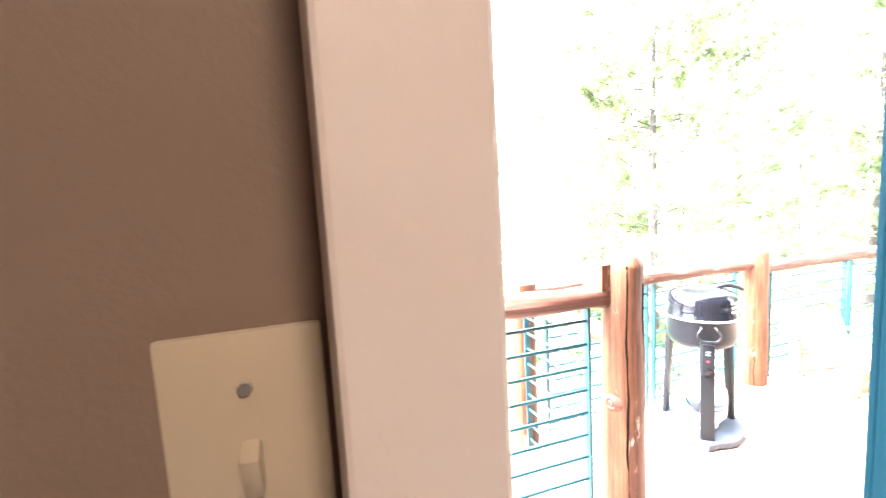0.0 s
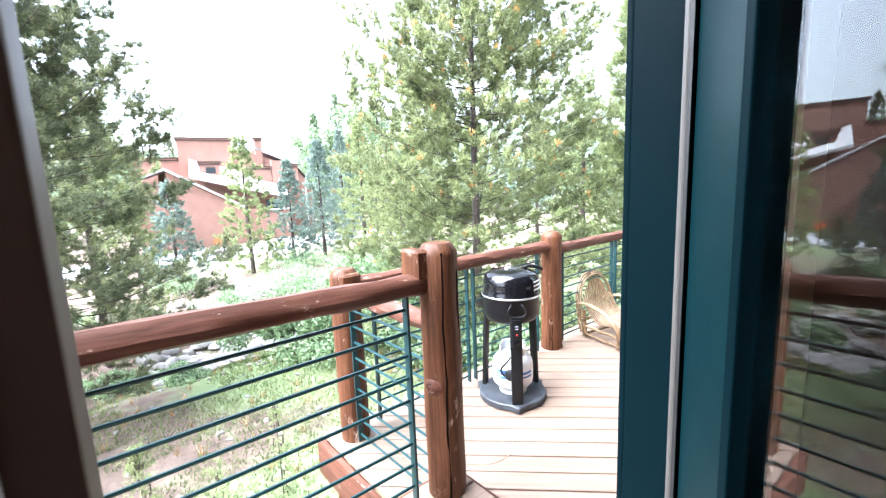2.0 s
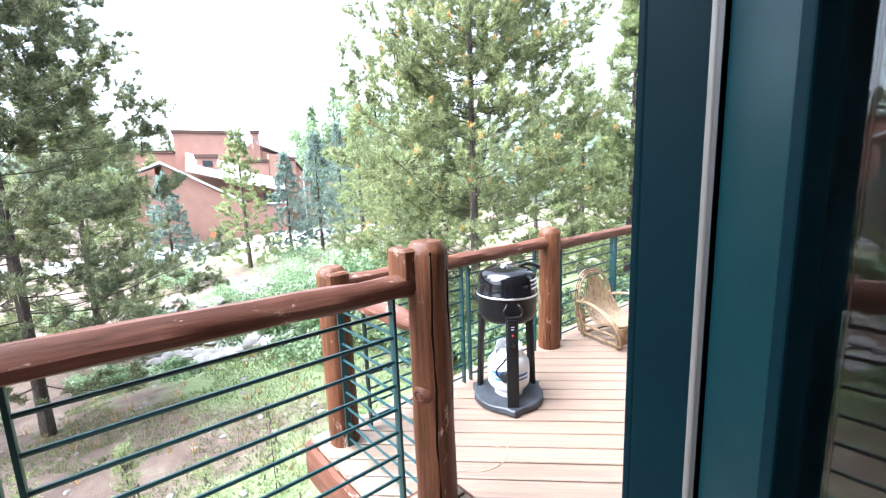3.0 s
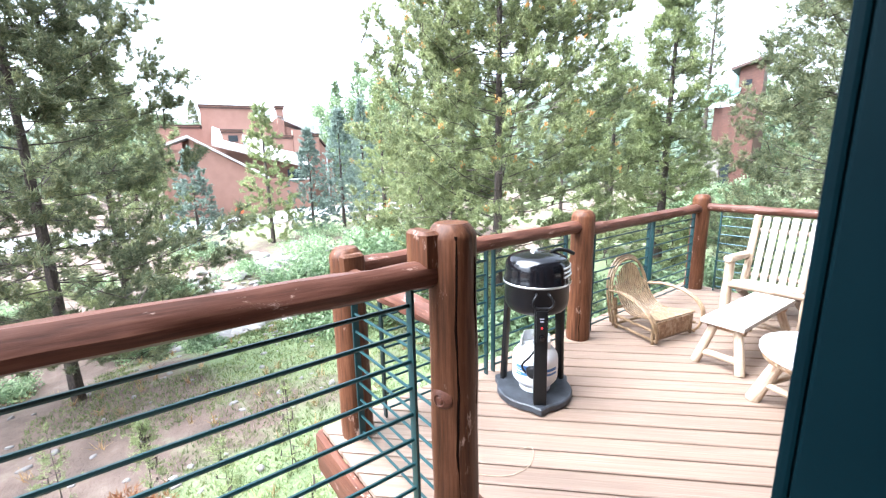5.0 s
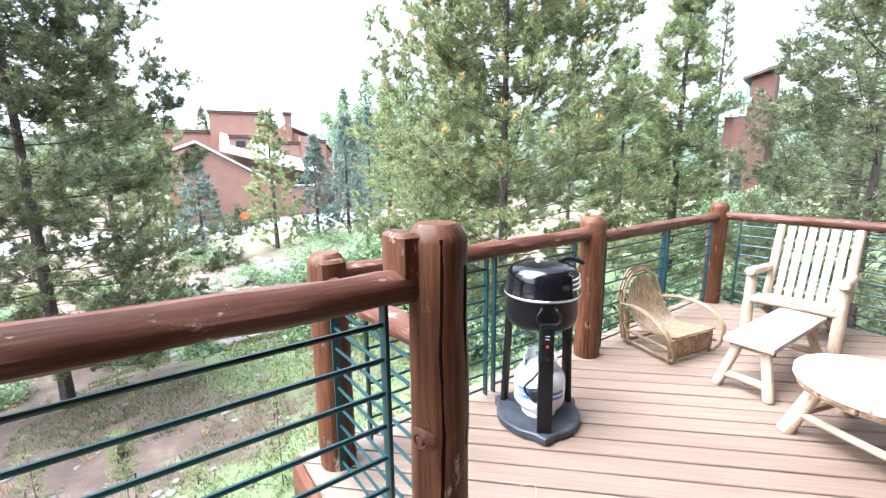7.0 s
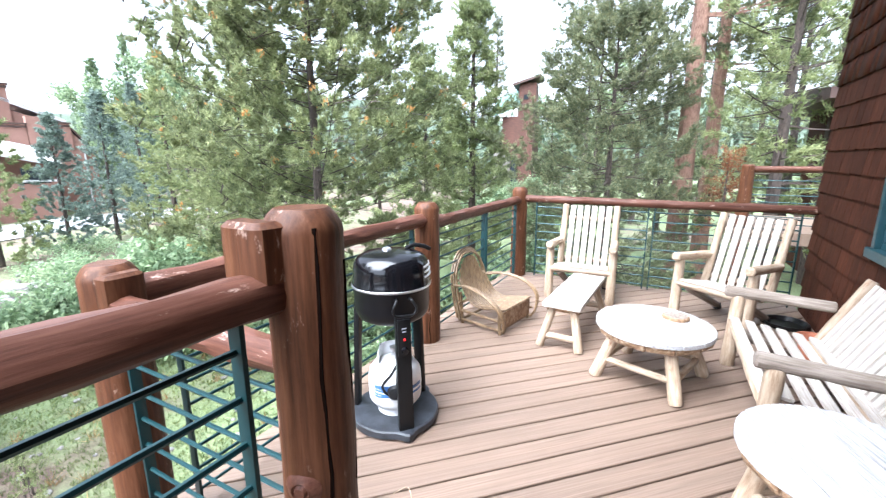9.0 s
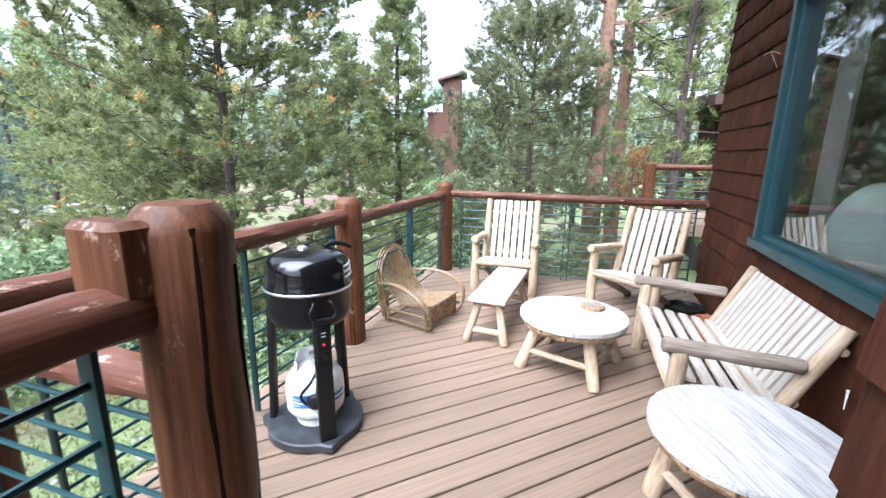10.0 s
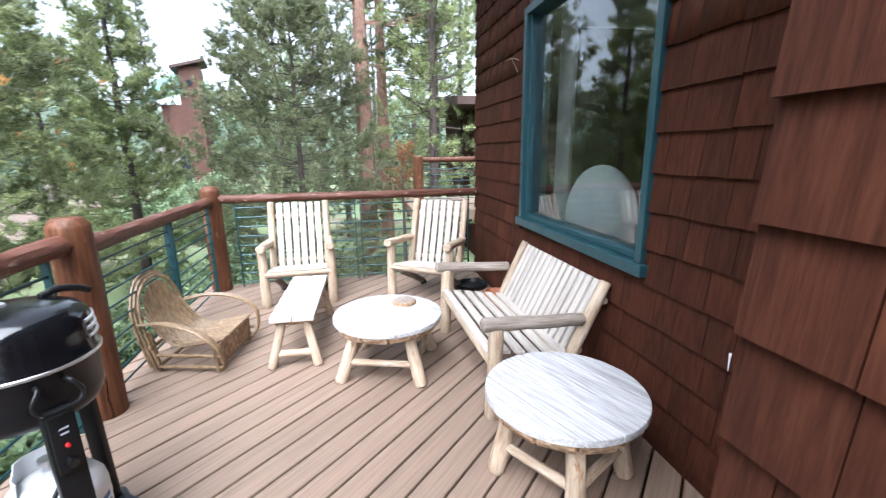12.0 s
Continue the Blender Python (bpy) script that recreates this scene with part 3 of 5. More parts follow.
def clip(poly, nx, ny, d):
    """The part of a convex polygon where nx*x + ny*y <= d."""
    out = []
    for (ax, ay), (bx, by) in zip(poly, poly[1:] + poly[:1]):
        sa, sb = nx * ax + ny * ay - d, nx * bx + ny * by - d
        if sa <= 0:
            out.append((ax, ay))
        if sa * sb < 0:
            t = sa / (sa - sb)
            out.append((ax + (bx - ax) * t, ay + (by - ay) * t))
    return out


def boards(root, rect, bearing, pitch, gap, z, thick, mat, first=0.03):
    """Boards laid at a bearing and cut to a rectangle; the grain of each runs along its own z."""
    c, s = math.cos(radians(bearing)), math.sin(radians(bearing))
    xa, xb, ya, yb = rect
    ds = [-s * x + c * y for x in (xa, xb) for y in (ya, yb)]
    d = min(ds) - pitch + (first - min(ds)) % pitch
    rnd = random.Random(5)
    while d < max(ds):
        poly = [(xa, ya), (xb, ya), (xb, yb), (xa, yb)]
        poly = clip(clip(poly, -s, c, d + pitch - gap), s, -c, -d)
        if len(poly) > 2:
            mid = d + pitch / 2
            base = Matrix(((-s, 0, c, -s * mid), (c, 0, s, c * mid), (0, 1, 0, z - thick), (0, 0, 0, 1)))
            inv = base.inverted()
            dz = rnd.uniform(-0.0015, 0.0015)
            bm = bmesh.new()
            lo = [inv @ Vector((x, y, z - thick)) for x, y in poly]
            f = bm.faces.new([bm.verts.new(p) for p in lo])
            r = bmesh.ops.extrude_face_region(bm, geom=[f])
            bmesh.ops.translate(bm, vec=(0, thick + dz, 0), verts=[v for v in r["geom"] if isinstance(v, bmesh.types.BMVert)])
            bmesh.ops.recalc_face_normals(bm, faces=bm.faces[:])
            bmesh.ops.bevel(bm, geom=[e for e in bm.edges if all(v.co.y > thick * 0.5 for v in e.verts)], offset=0.004, segments=1, affect="EDGES")
            part("board", bm, mat, root, m=base)
        d += pitch


for a, b in (((X0, Y0), (X0, Y1)), ((X0, Y1), (X1, Y1)), ((X0, Y0), (X_NEAR, Y0))):
    beam("rim_joist", (*a, -0.16), (*b, -0.16), 0.04, 0.24, M_RAIL, deck, up=(0, 0, 1))
for x in (-1.9, -1.5, -1.1, -0.7, -0.3, 0.1, 0.5):
    beam("joist", (x, Y0 + 0.03, -0.17), (x, Y1 - 0.03, -0.17), 0.04, 0.2, M_LOG, deck)
for x, y in ((X0 + 0.15, Y0 + 0.15), (X0 + 0.15, Y1 - 0.15), (X0 + 0.15, 3.6)):
    log("support_post", (x, y, -2.75), (x, y, -0.28), 0.11, mat=M_LOG, parent=deck)

landing = thing("landing", "stained wooden landing one step above the deck", "landing", kind="structure")
LX0, LX1, LY0, LY1 = X_A - 0.10, X_NEAR, -2.2, Y_A + 0.12
beam("fascia", (LX0 - 0.02, LY0, LAND / 2 - 0.06), (LX0 - 0.02, LY1, LAND / 2 - 0.06), 0.04, 0.25, M_RAIL, landing)
beam("fascia", (LX0 - 0.04, LY1 + 0.02, LAND / 2 - 0.02), (LX1, LY1 + 0.02, LAND / 2 - 0.02), 0.04, 0.17, M_RAIL, landing)
log("support_post", (LX0 + 0.12, LY0 + 0.15, -2.7), (LX0 + 0.12, LY0 + 0.15, LAND - 0.04), 0.1, mat=M_LOG, parent=landing)


# ---- railings ----
def rail_post(x, y, z, height, r, label, notch=None):
    root = thing("railing_post", label, "post", "log railing posts", m=pose(x, y, z))
    LOG_SEED[0] += 1
    part("post_log", log_mesh(height, r * 1.02, r * 0.97, seg=22, rings=9, wobble=0.035, end=0.98, dome=0.05, seed=LOG_SEED[0]), M_LOG, root)
    if notch:
        # the block beside the rail's seat and the saddle cut
        part("cheek", prism_bm([(-0.072, 0.03), (-0.066, -0.026), (-0.04, -0.036), (0.036, -0.034), (0.052, -0.022), (0.058, 0.03)], -0.066, 0.056, 0.012), M_LOG, root, "hewn cheek of the notch", pose(notch[0], notch[1], height - 0.075, 0, 0, notch[2]))
    return root


def crack(root, r, ang, z0, z1, w=0.006):
    n = 14
    pts = []
    for i in range(n + 1):
        z = z0 + (z1 - z0) * i / n
        q, a = r * (1.0 - 0.045 * z), radians(ang) + 0.035 * math.sin(i * 1.1) + 0.015 * math.sin(i * 2.9)
        pts.append((q * math.cos(a), q * math.sin(a), z))
    tube("drying_crack", pts, w, M_CRACK, root, "long dark drying crack", smooth_n=1)


post_a = rail_post(X_A, Y_A, LAND, 1.165, 0.088, "thick red-brown log post with a drying crack and knot", notch=(-0.03, -0.098, 0))
crack(post_a, 0.0858, -30, 0.0, 1.13, 0.0065)
crack(post_a, 0.0876, 28, 0.5, 1.05, 0.003)
kn = part("knot", lathe_bm([(0, 0.016), (0.012, 0.015), (0.017, 0.008), (0.022, 0.012), (0.034, 0.004), (0.045, -0.008)], 14), M_RAIL, post_a, "bark-ringed knot", along((0.087 * math.cos(radians(-72)), 0.087 * math.sin(radians(-72)), 0.54), (0.3 * math.cos(radians(-72)), 0.3 * math.sin(radians(-72)), 0.54)))
post_b = rail_post(X_RAIL, Y_B, 0, 1.12, 0.092, "red-brown log post at the corner of the deck", notch=(0.098, 0.0, 90))
post_c = rail_post(X_RAIL, Y_C, 0, 1.13, 0.098, "red-brown log post behind the grill")
crack(post_c, 0.097, -50, 0.0, 0.42, 0.004)
post_d = rail_post(X_RAIL, Y_D, 0, 1.11, 0.095, "red-brown log post at the far corner")
post_e = rail_post(X_A, -2.05, LAND, 1.12, 0.095, "red-brown log post at the end of the landing")


def railing(label, p0, p1, z, top, r, uprights, nbars, bar_lo, bar_hi, ext=0.0, slope=0.0):
    """A log top rail over a welded panel of bars. p0, p1: ends in plan; uprights: distances from p0."""
    root = thing("railing", label, "railing", "deck railings")
    a, b = Vector((*p0, z)), Vector((*p1, z))
    n = (b - a).length
    d = (b - a).normalized()
    up = Vector((0, 0, 1))
    log("top_rail", a - d * ext + up * (top - r), b + d * ext + up * (top - r + slope), r, r * 0.93, mat=M_RAIL, parent=root, seg=10, rings=26, wobble=0.13, end=0.9)
    for u in uprights:
        beam("upright", a + d * u + up * 0.02, a + d * u + up * (top - r * 1.4 + slope * u / n), 0.036, 0.012, M_TEALSTEEL, root, up=d, bevel=0.002)
    spans = list(zip(uprights[::2], uprights[1::2]))
    for i in range(nbars):
        h = bar_lo + (bar_hi - bar_lo) * i / (nbars - 1)
        for u, v in spans:
            log("bar", a + d * u + up * h, a + d * v + up * h, 0.0075, mat=M_TEALSTEEL, parent=root, wobble=0, seg=6, rings=0, end=1.0)
    return root


railing("red-brown peeled log railing with teal steel bars beside the door", (X_A - 0.02, -1.97), (X_A - 0.02, Y_A - 0.05), LAND, 1.135, 0.053, [0.08, 2.14, 2.18, 3.24], 9, 0.09, 0.90, slope=-0.088)
railing("red-brown log railing with teal bars behind the grill", (X_RAIL, Y_B + 0.05), (X_RAIL, Y_C - 0.05), 0, 1.055, 0.055, [0.14, 0.98, 1.05, 1.86], 9, 0.07, 0.88)
railing("red-brown log railing with teal bars behind the willow chair", (X_RAIL, Y_C + 0.05), (X_RAIL, Y_D - 0.05), 0, 1.01, 0.052, [0.12, 1.06, 1.14, 2.04], 9, 0.07, 0.85)
railing("red-brown log railing with teal bars across the deck end", (X_RAIL + 0.05, Y_FAR), (X_WIN - 0.005, Y_FAR), 0, 1.02, 0.045, [0.17, 1.4, 1.46, 2.7], 9, 0.07, 0.88)
railing("short red-brown log railing with teal bars at the step", (X_RAIL + 0.06, Y_B - 0.02), (X_A - 0.06, Y_A + 0.02), 0, 1.03, 0.05, [0.05, 0.80], 9, 0.07, 0.88)


# ---- deck furniture ----
def kettle_grill(m):
    g = thing("gas_grill", "black enamel kettle grill on a three-legged stand", "grill", m=m)
    # base plate with three lobes
    pts = []
    for i in range(72):
        a = 2 * math.pi * i / 72
        lobe = max(0.0, math.cos(3 * (a + math.pi / 2))) ** 10
        pts.append(((0.262 + 0.045 * lobe) * math.cos(a), (0.262 + 0.045 * lobe) * math.sin(a)))
    part("base", prism_bm(pts, 0.012, 0.055, 0.008), M_GRILLBASE, g, "dusty black moulded base tray")
    for i in range(3):
        a = radians(-90 + 120 * i)
        part("foot", lathe_bm([(0, 0), (0.035, 0), (0.04, 0.014), (0, 0.014)], 14), M_DARKGAP, g, m=pose(0.22 * math.cos(a), 0.22 * math.sin(a), 0))
        ca, sa = math.cos(a), math.sin(a)
        w, t = (0.085, 0.036) if i == 0 else (0.062, 0.032)
        beam("leg", (0.238 * ca, 0.238 * sa, 0.05), (0.208 * ca, 0.208 * sa, 0.70), w, t, M_GRILLMATT, g, up=(ca, sa, 0), bevel=0.007)
    prof = [(0, 0.612), (0.11, 0.614), (0.160, 0.622), (0.192, 0.640), (0.209, 0.668), (0.214, 0.70), (0.215, 0.80), (0.220, 0.808), (0.221, 0.82)]
    part("bowl", lathe_bm(prof, 48), M_BOWL, g)
    lid = part("lid", lathe_bm([(0.224, 0.822), (0.224, 0.835), (0.218, 0.845), (0.216, 0.90), (0.209, 0.945), (0.186, 0.975), (0.145, 0.993), (0.08, 1.003), (0, 1.006)], 48), M_GRILL, g, "glossy domed lid")
    part("rim_band", lathe_bm([(0.222, 0.813), (0.2265, 0.816), (0.2265, 0.825), (0.222, 0.829)], 48), M_CHROME, g, "thin bright rim band")
    part("vent_cap", lathe_bm([(0, 0.017), (0.012, 0.016), (0.024, 0.010), (0.028, 0.0), (0, 0.0)], 20), M_CHROME, lid, "round lid vent", pose(-0.02, 0.01, 1.004))
    # lid handle on the right shoulder, louvres below it
    tube("lid_handle", [(0.10, 0.03, 1.0), (0.15, 0.04, 1.012), (0.21, 0.05, 1.0), (0.255, 0.06, 0.978)], 0.013, M_GRILLMATT, lid, "black curved lid handle", seg=10)
    for k in range(3):
        z = 0.875 + 0.027 * k
        rr = 0.2195 - 0.003 * k
        tube("louvre", [(rr * math.cos(radians(q)), rr * math.sin(radians(q)), z) for q in range(-48, 6, 8)], 0.006, M_CHROME, lid, "pressed steel louvre", smooth_n=2)
    # front lug handle
    tube("bowl_handle", [(-0.035, -0.21, 0.785), (-0.04, -0.245, 0.783), (-0.062, -0.256, 0.745), (-0.048, -0.258, 0.712), (0.0, -0.259, 0.706), (0.05, -0.258, 0.712), (0.066, -0.256, 0.745), (0.045, -0.245, 0.783), (0.04, -0.21, 0.785)], 0.0075, M_GRILLMATT, g, "wire side handle", seg=8, smooth_n=4)
    # control panel and text on the front leg
    tilt = pose(0, -0.226, 0.58, -2.6)
    part("control_box", box_bm(0.07, 0.035, 0.20, 0.006), M_GRILLMATT, g, "control panel on the front leg", tilt)
    part("igniter", lathe_bm([(0, 0.012), (0.006, 0.011), (0.007, 0), (0, 0)], 16), M_RED, g, "red igniter button", pose(0.0, -0.243, 0.575, 90))
    part("valve_knob", lathe_bm([(0, 0.022), (0.016, 0.02), (0.019, 0.0), (0, 0)], 18), M_GRILL, g, "black valve knob", pose(0.0, -0.246, 0.515, 90))
    for k in range(2):
        part("printed_line", box_bm(0.026 - 0.004 * k, 0.001, 0.006), M_LABELGREY, g, "pale unreadable print", pose(0, -0.2435, 0.635 - 0.018 * k), smooth=False)
    for k in range(7):
        part("printed_line", box_bm(0.036 - 0.004 * (k % 3), 0.001, 0.0035), M_RED if k == 6 else M_LABELGREY, g, "pale unreadable print", pose(0, -0.2375 - 0.0006 * k, 0.40 - 0.009 * k, -2.6), smooth=False)
    return g


def gas_tank(m):
    t = thing("propane_tank", "white steel propane tank with a blue label", "gas tank", m=m)
    part("shell", lathe_bm([(0, 0.03), (0.08, 0.032), (0.125, 0.05), (0.150, 0.085), (0.155, 0.11), (0.155, 0.235), (0.150, 0.265), (0.125, 0.302), (0.08, 0.325), (0.03, 0.33), (0, 0.33)], 40), M_TANK, t)
    part("foot_ring", lathe_bm([(0.10, 0.0), (0.106, 0.0), (0.108, 0.045), (0.100, 0.045)], 32), M_TANK, t)
    part("weld_seam", lathe_bm([(0.1553, 0.169), (0.1575, 0.172), (0.1575, 0.178), (0.1553, 0.181)], 40), M_TANK, t)
    # collar open at the front
    bm = bmesh.new()
    ring = []
    for i in range(25):
        a = radians(-40 + 260 * i / 24)
        hi = 0.40 if 4 < i < 20 else 0.37
        ring.append([bm.verts.new((r * math.cos(a), r * math.sin(a), z)) for r, z in ((0.105, 0.315), (0.100, hi), (0.096, hi), (0.100, 0.315))])
    for p, q in zip(ring, ring[1:]):
        for k in range(4):
            bm.faces.new((p[k], p[(k + 1) % 4], q[(k + 1) % 4], q[k]))
    bmesh.ops.recalc_face_normals(bm, faces=bm.faces[:])
    part("collar", bm, M_TANK, t, "white guard collar")
    part("valve", lathe_bm([(0, 0.325), (0.022, 0.325), (0.022, 0.36), (0.012, 0.365), (0.012, 0.385), (0.028, 0.39), (0.028, 0.405), (0, 0.408)], 16), M_CHROME, t, "brass and steel valve")
    tube("gas_hose", [(0.02, -0.02, 0.37), (0.05, -0.10, 0.37), (0.02, -0.16, 0.31), (-0.03, -0.175, 0.24), (0.0, -0.18, 0.19), (0.045, -0.175, 0.22), (0.05, -0.15, 0.30), (0.05, -0.14, 0.44)], 0.008, M_GRILLMATT, t, "black rubber gas hose", seg=8)
    part("regulator", lathe_bm([(0, 0), (0.04, 0), (0.045, 0.012), (0.03, 0.03), (0, 0.034)], 20), M_GRILLMATT, t, "round black regulator", pose(0.04, -0.165, 0.2, 80))
    # label: curved patches hugging the shell
    def patch(name, a0, a1, z0, z1, mat, lab, r=0.1565, lean=0.0):
        bm = bmesh.new()
        n = 10
        row = []
        for i in range(n + 1):
            a = radians(a0 + (a1 - a0) * i / n)
            dz = lean * i / n
            row.append([bm.verts.new((q * math.cos(a), q * math.sin(a), z + dz)) for q, z in ((r, z0), (r, z1), (0.154, z1), (0.154, z0))])
        for p, q in zip(row, row[1:]):
            for k in range(4):
                bm.faces.new((p[k], q[k], q[(k + 1) % 4], p[(k + 1) % 4]))
        bmesh.ops.recalc_face_normals(bm, faces=bm.faces[:])
        part(name, bm, mat, t, lab)
    patch("label_band", -125, -60, 0.14, 0.215, M_BLUE, "blue label swoosh", lean=0.02)
    patch("label_band", -48, -10, 0.185, 0.205, M_BLUE, "blue label lettering bar")
    patch("label_band", -48, -8, 0.155, 0.172, M_BLUE, "blue label lettering bar")
    for k in range(6):
        patch("label_line", -150, -108, 0.10 + 0.018 * k, 0.107 + 0.018 * k, M_LABELGREY, "grey unreadable label print")
    return t


GRILL_AT = pose(-1.74, 2.605, 0.0, 0, 0, 50) @ Matrix.Diagonal((0.95, 0.95, 0.98, 1))
kettle_grill(GRILL_AT)
gas_tank(pose(-1.735, 2.605, 0.055, 0, 0, 22) @ Matrix.Diagonal((0.96, 0.96, 0.92, 1)))


def plank_disc(root, r, z, thick, n, mat, gap=0.008):
    """A round top of planks, with a rough half-log apron under its edge."""
    w = 2 * r / n
    for i in range(n):
        a = -r + i * w
        pts = []
        xs = (a + gap / 2, a + w - gap / 2)
        for k in range(9):
            x = xs[0] + (xs[1] - xs[0]) * k / 8
            pts.append((x, math.sqrt(max(r * r - x * x, 0.0004))))
        poly = pts + [(x, -y) for x, y in pts[::-1]]
        bm = prism_bm(poly, 0, thick, 0.003)
        bmesh.ops.rotate(bm, verts=bm.verts[:], cent=(0, 0, 0), matrix=Matrix.Rotation(radians(-90), 3, "X"))
        part("plank", bm, mat, root, m=pose(0, 0, z - thick, 90))


def round_table(label, m, r, h, nleg, splay, top_mat, turn=0.0, planks=5, leg_r=0.041):
    t = thing("log_table", label, "table", m=m)
    plank_disc(t, r, h, 0.03, planks, top_mat)
    n = 13
    for k, rr in enumerate((r - 0.035,)):
        for i in range(n):
            a, b = 2 * math.pi * i / n + turn, 2 * math.pi * (i + 1) / n + turn
            log("apron_log", (rr * math.cos(a), rr * math.sin(a), h - 0.052), (rr * math.cos(b), rr * math.sin(b), h - 0.052), 0.026, 0.03, mat=M_BARK_EDGE, parent=t, label="rough half-log edge", wobble=0.2, seg=8, rings=1)
    feet = []
    for i in range(nleg):
        a = 2 * math.pi * (i + 0.5) / nleg + turn
        f = Vector((splay * math.cos(a), splay * math.sin(a), 0.0))
        q = Vector((r * 0.62 * math.cos(a), r * 0.62 * math.sin(a), h - 0.03))
        log("leg", f, q, leg_r, leg_r * 0.92, mat=M_CEDARLOG, parent=t, end=0.85)
        feet.append(f.lerp(q, 0.36))
    for i in range(nleg):
        log("stretcher", feet[i], feet[(i + 1) % nleg], 0.022, mat=M_CEDARLOG, parent=t, seg=8, rings=2)
    return t


round_table("low round log coffee table of pale planks", pose(-0.468, 3.80, 0, 0, 0, 40), 0.362, 0.385, 4, 0.37, M_GREYTOP, turn=radians(32), planks=5)
round_table("round log side table with weathered grey plank top", pose(0.21, 2.61, 0, 0, 0, 22), 0.345, 0.43, 4, 0.29, M_GREYTOP, turn=radians(8), planks=5, leg_r=0.042)
disc = thing("wood_coaster", "thin round slice of log lying on the coffee table", "coaster", m=pose(-0.34, 3.95, 0.386))
part("slice", log_mesh(0.022, 0.085, 0.082, seg=20, rings=0, wobble=0.05, end=0.96, seed=77), M_BARK_EDGE, disc)
part("cut_face", log_mesh(0.002, 0.072, 0.071, seg=20, rings=0, wobble=0.05, end=0.98, seed=77), M_GREYLOG, disc, "pale sawn face", pose(0, 0, 0.0222))


def foot_bench(m):
    b = thing("log_footstool", "long pale cedar footstool on splayed log legs", "footstool", m=m)
    for i in range(2):
        beam("seat_plank", (-0.074 + 0.148 * i, 0.0, 0.345), (-0.074 + 0.148 * i, 1.0, 0.345), 0.146, 0.035, M_CEDAR, b, bevel=0.006)
    for y in (0.09, 0.88):
        log("cross_log", (-0.13, y, 0.305), (0.13, y, 0.305), 0.03, mat=M_BARK_EDGE, parent=b)
        for s in (-1, 1):
            o = -0.09 if y < 0.5 else 0.09
            log("leg", (0.155 * s, y + o, 0.0), (0.075 * s, y, 0.325), 0.034, 0.03, mat=M_CEDARLOG, parent=b, end=0.85)
        log("stretcher", (-0.12, y + o * 0.68, 0.09), (0.12, y + o * 0.68, 0.09), 0.026, mat=M_CEDARLOG, parent=b)
    return b


foot_bench(pose(-1.108, 3.91, 0, 0, 0, -2))


def log_chair(m, width, nslat, name, label, cat, seat_w=None, seat_h=0.34, arm_h=0.57, back_h=0.93, depth=0.42, recline=0.16, grey=False, group=""):
    """Faces -y. Log legs and arms, slatted seat and reclined slatted back. Origin under the middle of the front legs."""
    c = thing(name, label, cat, group, m=m)
    arm_mat = M_GREYLOG if grey else M_CEDARLOG
    hw = width / 2
    back0, back1 = Vector((0, depth - 0.04, seat_h - 0.06)), Vector((0, depth + recline, back_h))
    bd = (back1 - back0).normalized()
    bn = Vector((0, -bd.z, bd.y))
    for s in (-1, 1):
        log("front_leg", (s * hw, 0, 0), (s * hw, 0.015, arm_h - 0.02), 0.046, 0.04, mat=M_CEDARLOG, parent=c, end=0.88)
        log("rear_leg", (s * (hw - 0.10), depth + 0.12, 0.035), (s * (hw - 0.095), 0.02, seat_h - 0.05), 0.034, mat=M_GREYLOG, parent=c)
        log("armrest", (s * hw, -0.07, arm_h + 0.005), (s * (hw - 0.015), depth + 0.03, arm_h - 0.025), 0.04, 0.036, mat=arm_mat, parent=c, wobble=0.1)
        log("back_post", back0 + Vector((s * (hw - 0.035), 0, -0.03)), back1 + Vector((s * (hw - 0.035), 0.0, 0.01)), 0.036, 0.033, mat=M_CEDARLOG, parent=c, end=0.9)
    log("seat_rail", (-hw, 0.0, seat_h - 0.02), (hw, 0.0, seat_h - 0.02), 0.034, mat=M_CEDARLOG, parent=c, wobble=0.1)
    log("seat_rail", (-hw + 0.05, depth - 0.07, seat_h - 0.085), (hw - 0.05, depth - 0.07, seat_h - 0.085), 0.03, mat=M_CEDARLOG, parent=c)
    for s in (-1, 1):
        log("foot_pad", (s * (hw - 0.10), depth + 0.135, 0.0), (s * (hw - 0.10), depth + 0.10, 0.05), 0.037, mat=M_DARKGAP, parent=c, label="dark weathered foot", seg=8, rings=0)
    for k in (0.12, 0.8):
        p = back0.lerp(back1, k) - bn * 0.038
        log("back_rail", p + Vector((-hw + 0.02, 0, 0)), p + Vector((hw - 0.02, 0, 0)), 0.024, mat=M_CEDARLOG, parent=c, seg=8, rings=2)
    inner = width - 0.16
    w = inner / nslat
    for i in range(nslat):
        x = -inner / 2 + w * (i + 0.5)
        off = Vector((x, 0, 0)) + bn * 0.0
        beam("back_slat", back0 + off, back1 + off, w - 0.022, 0.02, M_CEDAR, c, up=bn, bevel=0.004)
    ns = 6
    for i in range(ns):
        y = 0.0 + (depth - 0.06) * i / (ns - 1)
        z = seat_h + 0.018 - 0.065 * i / (ns - 1)
        beam("seat_slat", (-hw + 0.045, y, z), (hw - 0.045, y, z), 0.054, 0.02, M_CEDAR, c, up=(0, 0.12, 1), bevel=0.004)
    return c


log_chair(pose(-1.215, 5.18, 0, 0, 0, 2), 0.62, 6, "log_armchair", "pale cedar log armchair with slatted back", "chair", group="log chairs on the deck")
log_chair(pose(-0.07, 5.01, 0, 0, 0, -33), 0.62, 6, "log_armchair", "pale cedar log armchair turned beside the wall", "chair", group="log chairs on the deck")
